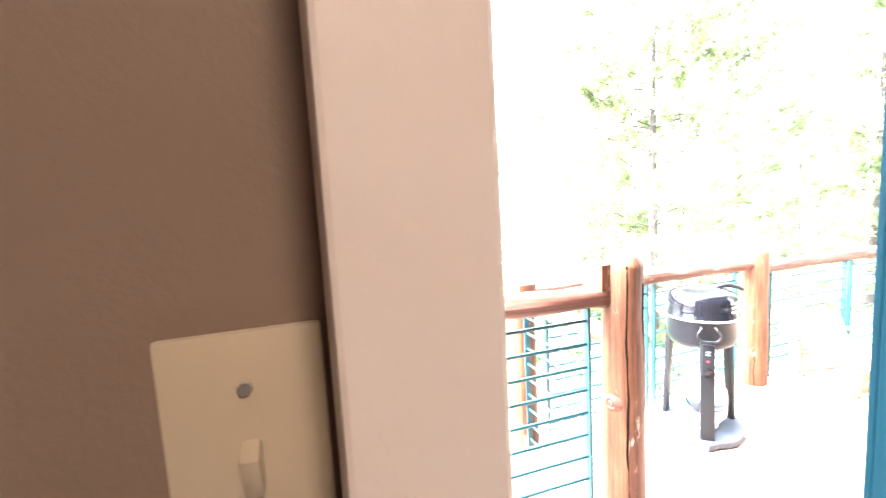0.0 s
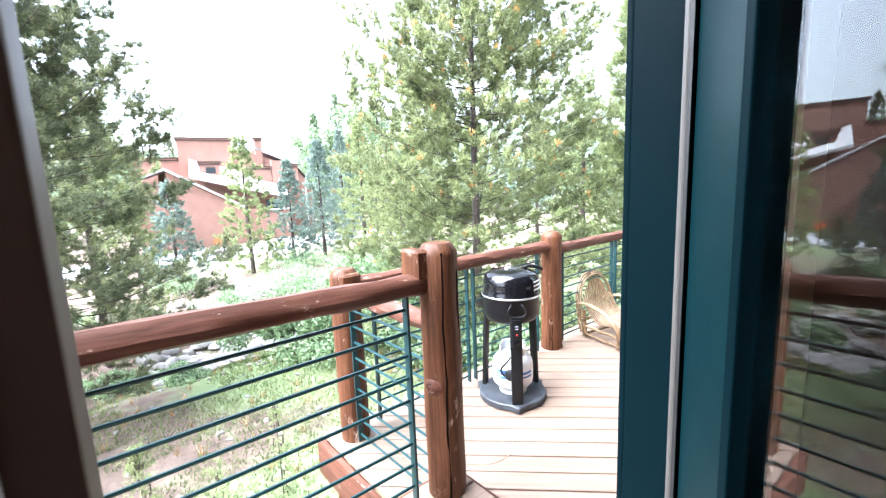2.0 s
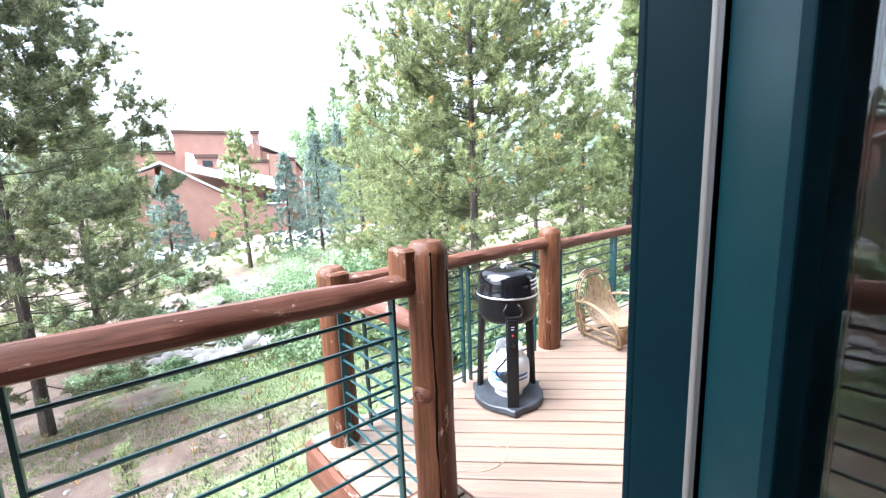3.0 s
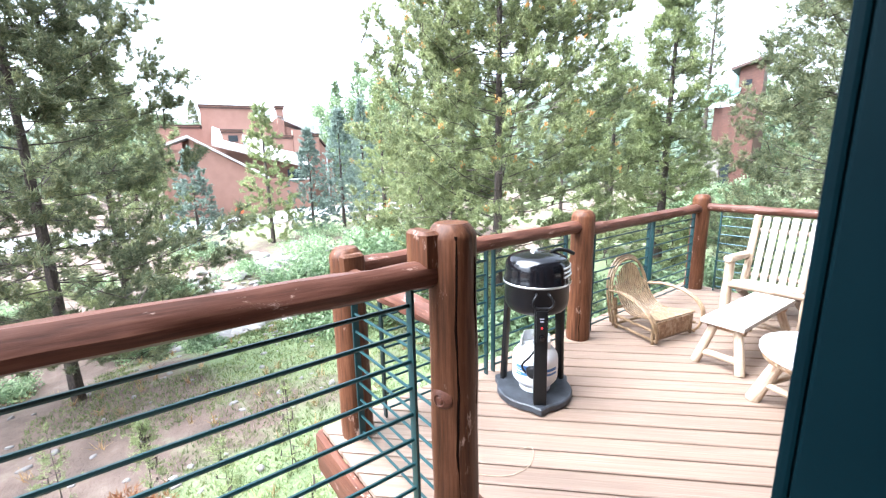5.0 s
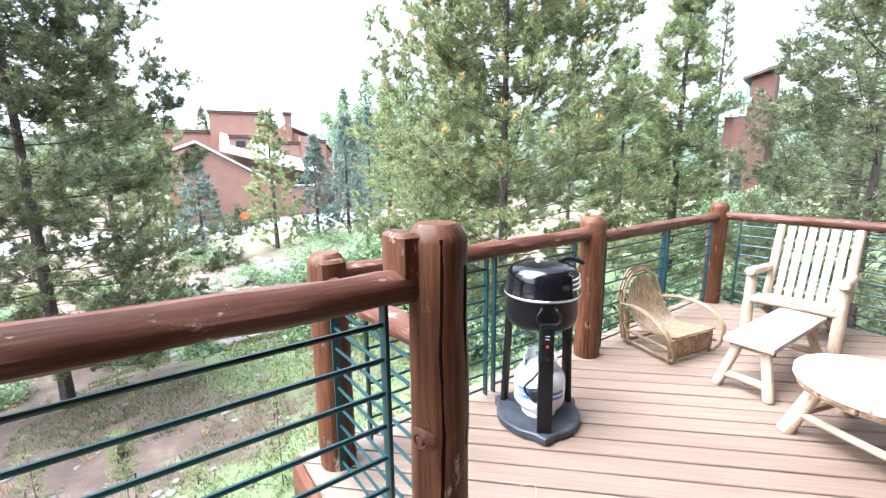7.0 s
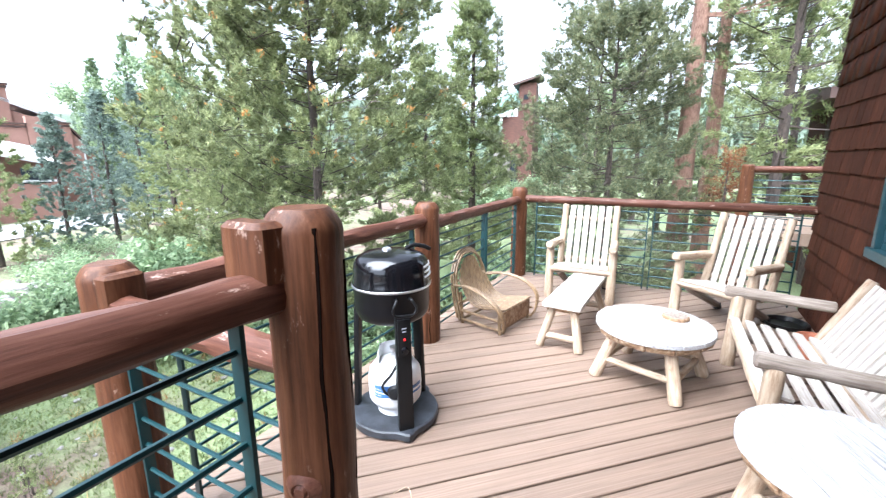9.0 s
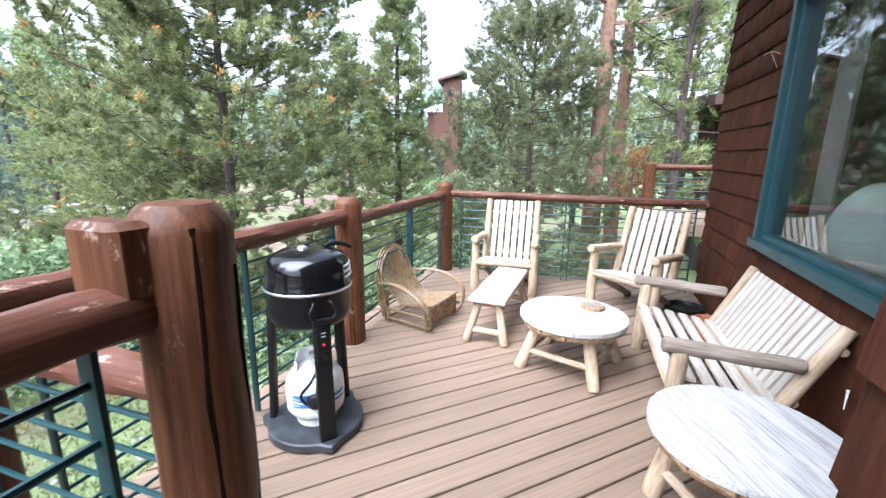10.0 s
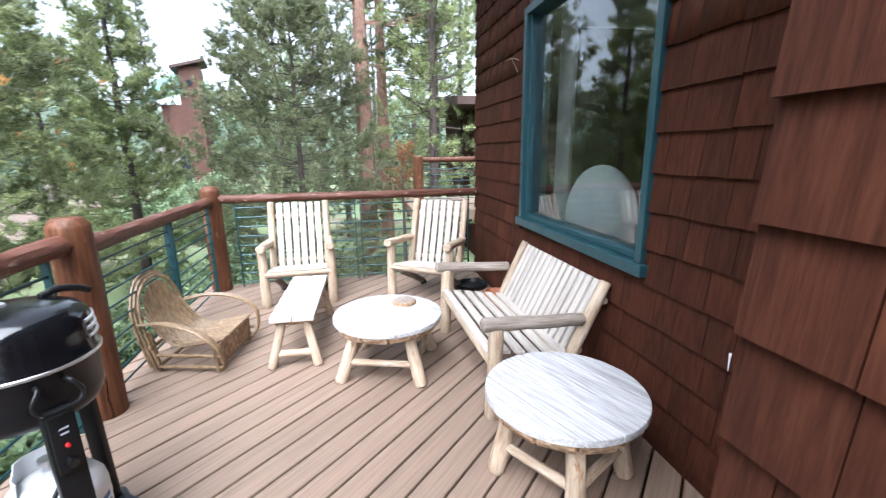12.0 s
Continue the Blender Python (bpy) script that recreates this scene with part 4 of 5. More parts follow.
log_chair(pose(0.03, 3.66, 0, 0, 0, -89), 1.17, 14, "log_bench", "pale cedar slatted log bench with grey weathered arms", "bench", back_h=0.71, seat_h=0.35, arm_h=0.545, depth=0.50, recline=0.17, grey=True)


def willow_chair(m):
    """A low child's chair of bent willow; faces -y."""
    c = thing("willow_chair", "low bent willow chair with looped arms", "chair", m=m)
    W, D = 0.58, 0.52
    h = W / 2
    for s in (-1, 1):
        log("leg", (s * h * 0.9, 0.02, 0.0), (s * h * 0.9, 0.03, 0.23), 0.017, mat=M_WICKER, parent=c, seg=8)
        log("leg", (s * h * 0.8, D - 0.05, 0.0), (s * h * 0.8, D - 0.02, 0.30), 0.017, mat=M_WICKER, parent=c, seg=8)
        for z in (0.035, 0.12):
            log("side_rail", (s * h * 0.9, -0.03, z), (s * h * 0.82, D, z + 0.01), 0.013, mat=M_WICKER, parent=c, seg=8)
    for y, z in ((0.02, 0.04), (0.02, 0.215), (D - 0.04, 0.04), (D - 0.03, 0.2)):
        log("cross_rail", (-h * 0.95, y, z), (h * 0.95, y, z), 0.014, mat=M_WICKER, parent=c, seg=8)
    part("front_panel", box_bm(W * 0.86, 0.012, 0.15, 0.004), M_BARK_EDGE, c, "bark-faced front board", pose(0, 0.0, 0.13))
    # seat and back in one sweep of thin rods
    n = 17
    for i in range(n):
        u = -1 + 2 * i / (n - 1)
        x = u * h * 0.80
        top = 0.60 * math.sqrt(max(0.0, 1 - (abs(u) ** 2.4) * 0.62))
        tube("seat_rod", [(x, -0.03, 0.235), (x, 0.14, 0.205), (x * 0.98, 0.30, 0.19), (x * 0.94, 0.42, 0.25), (x * 0.90, D + 0.01, 0.40), (x * 0.86, D + 0.05, top)], 0.0085, M_WICKER, c, smooth_n=4)
    # hooped rim of the back, three rods thick
    for k in range(3):
        e = 0.014 * k
        tube("back_hoop", [(s * (h * 0.86 + e), D - 0.06 + 0.02 * k + y, z) for s, y, z in ((-1, 0, 0.06), (-1.0, 0.06, 0.30), (-0.88, 0.10, 0.48), (-0.5, 0.12, 0.60 + e), (0, 0.125, 0.635 + e), (0.5, 0.12, 0.60 + e), (0.88, 0.10, 0.48), (1.0, 0.06, 0.30), (1, 0, 0.06))], 0.012, M_WICKER, c, smooth_n=5)
    for s in (-1, 1):
        for k in range(4):
            e = 0.012 * k
            tube("arm_hoop", [(s * (h * 0.86 + e), D + 0.02, 0.36 + 0.004 * k), (s * (h * 1.0 + e), 0.34, 0.39), (s * (h * 1.12 + e), 0.12, 0.35), (s * (h * 1.12 + e), -0.03, 0.24), (s * (h * 0.98 + e * 0.5), -0.05, 0.10), (s * h * 0.9, -0.01, 0.03)], 0.010, M_WICKER, c, smooth_n=5)
    return c


willow_chair(pose(-1.55, 4.19, 0, 0, 0, 80) @ Matrix.Diagonal((0.95, 0.9, 0.96, 1)))

# plant saucer and pots by the wall
pot = thing("terracotta_pot", "empty terracotta flower pot on the deck by the wall", "flower pot", m=pose(0.56, 4.54, 0))
part("bowl", lathe_bm([(0, 0), (0.075, 0), (0.10, 0.155), (0.114, 0.157), (0.118, 0.20), (0.108, 0.202), (0.098, 0.15), (0.07, 0.014), (0, 0.014)], 32), M_TERRA, pot)
part("soil", lathe_bm([(0, 0.125), (0.05, 0.122), (0.09, 0.118), (0.0, 0.10)], 24), M_CRACK, pot, "dry dark soil")
ash = thing("black_pan", "shallow black pan on the deck behind the chair", "pan", m=pose(0.54, 5.32, 0))
part("dish", lathe_bm([(0, 0), (0.14, 0), (0.165, 0.035), (0.17, 0.035), (0.17, 0.045), (0.155, 0.045), (0.135, 0.012), (0, 0.012)], 32), M_GRILLMATT, ash)
strw = thing("twine", "loose loop of pale twine on the deck", "twine")
tube("strand", [(-1.44, 1.75, 0.004), (-1.30, 1.9, 0.004), (-1.28, 2.05, 0.004), (-1.36, 2.16, 0.004), (-1.40, 2.10, 0.004)], 0.002, M_CEDARLOG, strw, seg=5)


# thin wire hook on the shingles beside the window
hook = thing("wire_hook", "thin bent wire hook on the shingled wall", "hook")
tube("wire", [(X_WIN - 0.01, 4.62, 2.16), (X_WIN - 0.035, 4.70, 2.19), (X_WIN - 0.03, 4.88, 2.20)], 0.0025, M_CEDARLOG, hook, seg=5)
tube("wire", [(X_WIN - 0.01, 4.62, 2.06), (X_WIN - 0.035, 4.72, 2.19)], 0.002, M_CEDARLOG, hook, seg=5)


# ---- land ----
def land(x, y):
    """Height of the ground."""
    r = math.hypot(x, y)
    h = -2.55 - 0.035 * max(0.0, -x - 2) * (1 if x > -14 else 0)
    if x <= -14:
        h = -2.97 - 0.004 * (-14 - x)
    gully = math.exp(-((x + 14.5 + 0.25 * (y - 3)) / 2.2) ** 2)
    h -= 0.7 * gully
    h += 0.5 * math.exp(-((y - 16) / 6) ** 2) * (1 if x > -10 else 0.5)
    h += 0.12 * noise.noise(Vector((x * 0.25, y * 0.25, 0))) + 0.05 * noise.noise(Vector((x * 1.1, y * 1.1, 3)))
    if r > 70:
        h += 0.03 * (r - 70)
    return h


def axis_steps():
    out, v, d = [0.0], 0.0, 0.45
    while v < 1500:
        v += d
        d *= 1.055 if v > 12 else 1.0
        out.append(v)
    return [-a for a in out[:0:-1]] + out


ax = axis_steps()
gv, gf, K = [], [], len(ax)
for yy in ax:
    for xx in ax:
        gv.append((xx - 5, yy + 3, land(xx - 5, yy + 3)))
for j in range(K - 1):
    for i in range(K - 1):
        a = j * K + i
        gf.append((a, a + 1, a + K + 1, a + K))
tagged(soup("ground", gv, gf, M_GROUND, smooth=True), "meadow ground with grass, bare earth and gravel", "ground", kind="structure")

# road strip in front of the far building
rv, rf = [], []
for i in range(41):
    t = i / 40
    x, y = -34 - 3 * t, -26 + 52 * t
    for dx in (-3.2, 3.2):
        rv.append((x + dx, y, land(x + dx, y) + 0.06))
for i in range(40):
    rf.append((2 * i, 2 * i + 1, 2 * i + 3, 2 * i + 2))
tagged(soup("road", rv, rf, M_ROAD, smooth=True), "pale grey asphalt road beyond the meadow", "road", kind="structure")


def rocks(name, label, spots, mat=None):
    """Many uneven stones in one mesh. spots: x, y, size."""
    bm0 = bmesh.new()
    bmesh.ops.create_icosphere(bm0, subdivisions=2, radius=1)
    base = np.array([v.co[:] for v in bm0.verts])
    tris = np.array([[v.index for v in f.verts] for f in bm0.faces])
    bm0.free()
    rng = np.random.default_rng(4)
    vs, fs = [], []
    for k, (x, y, s) in enumerate(spots):
        d = base * (1 + 0.22 * np.sin(base[:, [1, 2, 0]] * rng.uniform(1.5, 3.2, 3) + rng.uniform(0, 6, 3)))
        d = d * np.array([rng.uniform(0.8, 1.4), rng.uniform(0.7, 1.1), rng.uniform(0.45, 0.8)]) * s
        a = rng.uniform(0, 6.28)
        d = np.stack([d[:, 0] * np.cos(a) - d[:, 1] * np.sin(a), d[:, 0] * np.sin(a) + d[:, 1] * np.cos(a), d[:, 2]], 1)
        vs.append(d + np.array([x, y, land(x, y) + s * 0.15]))
        fs.append(tris + k * len(base))
    return tagged(soup(name, np.concatenate(vs), np.concatenate(fs), mat or M_ROCK, smooth=True), label, "rocks", kind="stuff")


rng = np.random.default_rng(11)
spots = []
for i in range(800):
    y = rng.uniform(1.0, 12)
    x = -14.3 - 0.25 * (y - 3) + rng.normal(-1.0, 2.6)
    if x > -12.6:
        continue
    spots.append((x, y, rng.uniform(0.07, 0.3) * (1.3 if i % 9 == 0 else 1)))
rocks("creek_rocks", "grey river rocks along a dry creek bed", spots)
spots = [(rng.uniform(-12, -3), rng.uniform(-7, 6), rng.uniform(0.02, 0.07)) for i in range(260)]
rocks("gravel", "scattered small pale stones on bare earth", spots)


# ---- plants ----
def needles(rng, pos, dirs, n, length, width, spread):
    """Thin needle blades, n for each tuft, fanned round its direction."""
    pos, dirs = np.repeat(pos, n, 0), np.repeat(dirs, n, 0)
    v = dirs + rng.normal(0, spread, dirs.shape)
    v /= np.linalg.norm(v, axis=1, keepdims=True) + 1e-9
    side = np.cross(v, rng.normal(0, 1, v.shape))
    side /= np.linalg.norm(side, axis=1, keepdims=True) + 1e-9
    ln = length * rng.uniform(0.7, 1.25, (len(v), 1))
    root = pos + rng.normal(0, length * 0.12, pos.shape)
    a, b, c = root - side * width, root + side * width, root + v * ln
    vs = np.stack([a, b, c], 1).reshape(-1, 3)
    return vs, np.arange(len(vs)).reshape(-1, 3)


def conifer(name, label, x, y, height, radius, mat, seed, bare=0.12, whorl=0.42, tufts=16, blades=12, needle=0.13, width=0.0055, droop=-0.15, bark=None, peak=0.9, ragged=0.35, trunk_r=None, z=None, category="tree", gap=0.0, limb=True, spray=0.10, shoots=False):
    """Trunk, limbs in whorls, and tufts of needles on the limbs and their side twigs."""
    rng = np.random.default_rng(seed)
    root = thing(name, label, category, m=pose(x, y, (land(x, y) if z is None else z) - 0.05))
    tr = trunk_r or height * 0.014 + 0.02
    part("trunk", log_mesh(height * 0.98, tr, tr * 0.12, seg=9, rings=9, wobble=0.08, seed=seed), bark or M_BARK, root)
    pos, dirs, lv, lf, buds = [], [], [], [], []
    h = height * bare
    while h < height * 0.985:
        t = (h - height * bare) / (height * (1 - bare))
        reach = radius * min(1.0, (1 - t) ** peak * 1.05 + 0.03) * (0.55 + 0.45 * min(1, t * 6 + 0.3))
        k = rng.integers(3, 8)
        a0 = rng.uniform(0, 6.28)
        for i in range(k):
            if rng.random() < gap:
                continue
            a = a0 + 6.283 * i / k + rng.normal(0, 0.4)
            ln = reach * rng.uniform(1 - ragged, 1 + ragged * 0.5)
            rise = droop + 0.35 * t + rng.normal(0, 0.16)
            hz = h + rng.uniform(-0.5, 0.5) * whorl
            d0 = np.array([math.cos(a), math.sin(a), rise])
            pts = [np.array([0, 0, hz]) + d0 * ln * s + np.array([0, 0, 0.25 * ln * s * s]) for s in np.linspace(0, 1, 5)]
            if limb:
                b0 = len(lv)
                for j, p in enumerate(pts):
                    rr = max(0.004, tr * 0.16 * (1 - 0.8 * j / 4) * (1 - 0.5 * t))
                    s1, s2 = np.array([-math.sin(a), math.cos(a), 0]), np.array([0, 0, 1.0])
                    for q in range(3):
                        w = 2.094 * q
                        lv.append(p + rr * (math.cos(w) * s1 + math.sin(w) * s2))
                for j in range(4):
                    for q in range(3):
                        u, v = b0 + 3 * j + q, b0 + 3 * j + (q + 1) % 3
                        lf.append((u, v, v + 3, u + 3))
            m = max(2, int(tufts * (0.35 + 0.65 * ln / radius) / 6.2))
            across = np.array([-math.sin(a), math.cos(a), 0])
            for j in range(m):
                # a side twig off the limb, its shoot thick with needles
                s = 0.22 + 0.78 * rng.random() ** 0.65
                base = pts[0] * (1 - s) + pts[4] * s
                base = base + np.array([0, 0, -0.25 * ln * s * (1 - s)])
                w = rng.normal(0, 1) * 0.26 * ln * (1.1 - s * 0.75)
                mid = base + across * w + np.array([0, 0, rng.normal(0.0, 0.06) * (1 + ln * 0.4)])
                out = d0 * 0.55 + across * (0.5 * w / (abs(w) + 0.05)) + np.array([0, 0, 0.55]) + rng.normal(0, 0.22, 3)
                out /= np.linalg.norm(out)
                size = spray * rng.uniform(0.7, 1.35)
                if limb and j % 2 == 0:
                    b0 = len(lv)
                    for p, rr in ((base, 0.010), (mid, 0.005)):
                        lv += [p + np.array([rr, 0, 0]), p + np.array([0, rr, 0]), p + np.array([-rr, -rr, rr])]
                    lf += [(b0 + q, b0 + (q + 1) % 3, b0 + 3 + (q + 1) % 3, b0 + 3 + q) for q in range(3)]
                if shoots and t > 0.2 and s > 0.6 and rng.random() < 0.16:
                    buds.append((mid + out * 3.4 * size, out))
                for q in range(8):
                    pos.append(mid + rng.normal(0, 0.5, 3) * size * np.array([1, 1, 0.55]) + out * (0.42 * q * size))
                    dd = out + rng.normal(0, 0.25, 3)
                    dirs.append(dd / np.linalg.norm(dd))
        h += whorl * (1 - 0.45 * t) * rng.uniform(0.75, 1.2)
    for j in range(6):
        pos.append(np.array([0, 0, height * (0.95 + 0.01 * j)]))
        dirs.append(np.array([0, 0, 1.0]))
    vs, fs = needles(rng, np.array(pos), np.array(dirs), blades, needle, width, 0.7)
    soup("crown", vs, fs, mat, root)
    if buds:
        bp, bd = np.repeat(np.array([b[0] for b in buds]), 5, 0), np.repeat(np.array([b[1] for b in buds]), 5, 0)
        vs, fs = needles(rng, bp + rng.normal(0, 0.035, bp.shape), bd, 3, 0.07, 0.013, 0.3)
        tagged(soup("new_growth", vs, fs, M_SHOOT, root), "orange new shoots", kind="stuff")
    if limb and lv:
        tagged(soup("branchwork", lv, lf, bark or M_BARK, root, smooth=True), kind="stuff")
    return root


def bush(name, label, x, y, r, h, mat, seed, n=2600, leaf=0.05, category="shrub", z=None):
    """Leaves in uneven clumps on thin stems."""
    rng = np.random.default_rng(seed)
    root = thing(name, label, category, m=pose(x, y, (land(x, y) if z is None else z)))
    k = 26
    cen = np.stack([rng.normal(0, r * 0.48, k), rng.normal(0, r * 0.48, k), h * rng.uniform(0.3, 0.85, k)], 1)
    cen[:, 2] *= np.clip(1.15 - 0.55 * np.linalg.norm(cen[:, :2], axis=1) / r, 0.3, 1)
    idx = rng.integers(0, k, n)
    d = rng.normal(0, 1, (n, 3))
    d /= np.linalg.norm(d, axis=1, keepdims=True)
    p = cen[idx] + d * (r * 0.32 * rng.random((n, 1)) ** 0.4) * np.array([1, 1, 0.8])
    p[:, 2] = np.maximum(p[:, 2], 0.03)
    u = rng.normal(0, 1, (n, 3))
    u /= np.linalg.norm(u, axis=1, keepdims=True)
    w = np.cross(u, d)
    w /= np.linalg.norm(w, axis=1, keepdims=True) + 1e-9
    s = leaf * rng.uniform(0.7, 1.4, (n, 1))
    vs = np.stack([p - u * s, p + w * s * 0.45, p + u * s, p - w * s * 0.45], 1).reshape(-1, 3)
    soup("leaves", vs, np.arange(len(vs)).reshape(-1, 4), mat, root)
    for c in cen[:9]:
        tube("stem", [(c[0] * 0.1, c[1] * 0.1, -0.05), (c[0] * 0.5, c[1] * 0.5, c[2] * 0.5), tuple(c)], 0.012, M_BARK, root, seg=5, smooth_n=3, taper=0.4)
    return root


def spot(t_deg, dist, x=-0.05, y=0.55):
    """A place in plan by bearing and distance from the doorway."""
    return x + dist * math.cos(radians(t_deg)), y + dist * math.sin(radians(t_deg))


# the large pine beyond the rail and its neighbours
px, py = spot(135.5, 10.5)
conifer("pine_tree", "tall bushy lodgepole pine with orange-tipped shoots", px, py, 12.5, 3.35, M_PINE, 3, bare=0.03, trunk_r=0.13, spray=0.088, tufts=125, blades=16, needle=0.122, width=0.0097, whorl=0.36, peak=0.45, ragged=0.45, droop=-0.05, bark=M_BARK, shoots=True)
px, py = spot(141.5, 13.0)
conifer("pine_tree", "bushy yellow-green pine beside the tall pine", px, py, 7.6, 2.5, M_YOUNG, 5, bare=0.05, tufts=75, blades=13, needle=0.122, width=0.0087, whorl=0.42, peak=0.8, shoots=True)
px, py = spot(115.6, 15.0)
conifer("pine_tree", "narrow tall pine behind the rail", px, py, 9.6, 1.6, M_YOUNG, 8, bare=0.06, tufts=70, blades=14, needle=0.122, width=0.0097, whorl=0.40, peak=0.8)
px, py = spot(121.5, 18.0)
conifer("pine_tree", "slender pine in the grove", px, py, 8.0, 2.2, M_YOUNG, 9, bare=0.05, tufts=55, blades=12, needle=0.122, width=0.0097, peak=0.85)
px, py = spot(112.1, 36.0)
conifer("pine_tree", "thin dark spire of a pine", px, py, 15.3, 1.9, M_PINE2, 10, bare=0.1, tufts=20, blades=10, needle=0.163, width=0.0126, whorl=0.55, peak=0.9)
# pines to the side of the lawn
conifer("pine_tree", "large pine with open lower limbs over the lawn", -10.6, -0.75, 11.0, 3.1, M_PINE2, 21, bare=0.10, spray=0.09, tufts=110, blades=16, needle=0.129, width=0.0097, whorl=0.42, peak=0.45, droop=-0.2, bark=M_BARK, trunk_r=0.12, ragged=0.45)
conifer("pine_tree", "tall pine at the edge of the lawn", -13.0, -3.6, 12.0, 3.2, M_PINE2, 22, bare=0.14, tufts=50, blades=12, needle=0.136, width=0.0097, whorl=0.5, peak=0.5, trunk_r=0.18)
conifer("pine_tree", "tall pine at the edge of the lawn", -15.5, 0.2, 8.0, 2.6, M_PINE, 23, bare=0.1, tufts=60, blades=12, needle=0.136, width=0.0107, peak=0.7)
conifer("pine_tree", "tall pine at the edge of the lawn", -9.0, -6.5, 12.0, 3.4, M_PINE2, 24, bare=0.14, tufts=55, blades=12, needle=0.136, width=0.0097, whorl=0.5, peak=0.5)
# old pines past the end of the deck
px, py = spot(88.3, 12.5, -0.66, 1.06)
conifer("old_pine", "old pine with a bare red trunk", px, py, 15.0, 3.0, M_PINE2, 31, bare=0.48, tufts=80, blades=14, needle=0.122, width=0.0097, whorl=0.55, peak=0.45, bark=M_REDBARK, trunk_r=0.30, gap=0.1)
px, py = spot(85.9, 14.0, -0.66, 1.06)
conifer("old_pine", "leaning old pine with a bare red trunk", px, py, 14.0, 2.4, M_PINE2, 32, bare=0.45, tufts=65, blades=13, needle=0.122, width=0.0097, whorl=0.6, peak=0.5, bark=M_REDBARK, trunk_r=0.24, gap=0.2)
px, py = spot(96.5, 11.0, -0.66, 1.06)
conifer("pine_tree", "dense bushy pine beyond the armchairs", px, py, 7.2, 3.0, M_PINE2, 33, bare=0.1, tufts=85, blades=14, needle=0.116, width=0.0092, peak=0.5, ragged=0.4)
px, py = spot(83.6, 10.0, -0.66, 1.06)
conifer("dead_branches", "dead pine sapling with rust-coloured needles", px, py, 3.8, 0.28, M_DEADPINE, 34, bare=0.62, tufts=5, blades=5, needle=0.082, width=0.0078, category="dead tree")
for k, (b, d, hh) in enumerate(((79.5, 12.5, 11), (91, 19, 9), (79, 20, 12), (82, 26, 13), (98.5, 17, 8.5), (100, 26, 11), (76, 15, 10), (87, 30, 14), (94, 28, 12))):
    px, py = spot(b, d, -0.66, 1.06)
    conifer("pine_tree", "pine in the wood behind the deck", px, py, hh, 2.3, M_PINE2 if k % 3 else M_YOUNG, 40 + k, bare=0.15, tufts=32, blades=8, needle=0.163, width=0.0136, whorl=0.6, peak=0.6, limb=k < 4)

# blue spruces and young trees by the road
for k, (b, d, hh, r, mt, nm, lb) in enumerate((
        (160.3, 27, 6.4, 1.7, M_SPRUCE, "spruce_tree", "small blue spruce by the road"),
        (156.4, 29, 7.6, 2.1, M_SPRUCE, "spruce_tree", "blue spruce by the road"),
        (173.5, 24, 5.2, 1.7, M_SPRUCE, "spruce_tree", "dark small spruce by the road"),
        (165.4, 26, 7.8, 2.2, M_YOUNG, "young_pine", "young yellow-green pine on the bank"),
        (151.0, 34, 9.5, 2.4, M_YOUNG, "pine_tree", "tall pale pine across the creek"),
        (147.5, 30, 8.0, 2.4, M_PINE, "pine_tree", "pine across the creek"),
        (177.0, 30, 7.0, 2.4, M_PINE2, "pine_tree", "pine by the road"),
        (153.5, 38, 9.5, 2.0, M_SPRUCE, "spruce_tree", "grey-green spruce behind the road"),
        (143.5, 34, 9.0, 2.6, M_PINE, "pine_tree", "pine across the creek"),
        (136.0, 26, 9.0, 2.6, M_YOUNG, "pine_tree", "pine across the creek"),
        (127.5, 24, 8.0, 2.4, M_PINE2, "pine_tree", "pine in the grove"),
        (156.4, 50, 13.0, 2.2, M_ASPEN, "pine_tree", "pale tall conifer behind the road"),
        (153.6, 52, 15.5, 2.6, M_ASPEN, "pine_tree", "pale tall conifer behind the road"),
        (151.0, 48, 16.5, 2.4, M_YOUNG, "pine_tree", "pale tall conifer behind the road"),
        (148.4, 44, 16.5, 2.4, M_PINE, "pine_tree", "tall conifer behind the road"),
        (146.0, 44, 12.0, 2.6, M_YOUNG, "pine_tree", "tall conifer behind the road"),
        (172.5, 66, 12.5, 2.6, M_PINE2, "pine_tree", "tall conifer behind the building"),
        (179.0, 52, 12.0, 2.6, M_PINE2, "pine_tree", "tall conifer behind the road"))):
    px, py = spot(b, d)
    conifer(nm, lb, px, py, hh, r, mt, 60 + k, bare=0.04, tufts=40 if mt is M_SPRUCE else 26, blades=8, needle=0.11 if mt is M_SPRUCE else 0.17, width=0.019, whorl=0.27 if mt is M_SPRUCE else 0.36, peak=0.95, ragged=0.25, droop=-0.18, limb=d < 25, spray=0.055 if r < 2.0 else 0.075)

# willow bushes on the creek bank
for k, (b, d, r, h) in enumerate(((159.5, 12.5, 1.6, 2.2), (155.5, 12.5, 2.1, 2.8), (151.0, 12.5, 2.0, 2.7), (147.0, 12.0, 1.8, 2.4), (142.0, 10.5, 1.5, 2.0), (139.0, 9.5, 1.2, 1.2), (131.0, 8.5, 1.1, 1.3), (124.0, 9.5, 1.2, 1.5), (115.0, 10.5, 1.3, 1.6), (108.0, 11.5, 1.3, 1.7))):
    px, py = spot(b, d)
    bush("willow_bush", "pale green leafy willow bush", px, py, r, h, M_BUSH if k < 5 else M_ASPEN, 90 + k, n=16000 if k < 5 else 8000, leaf=0.06)
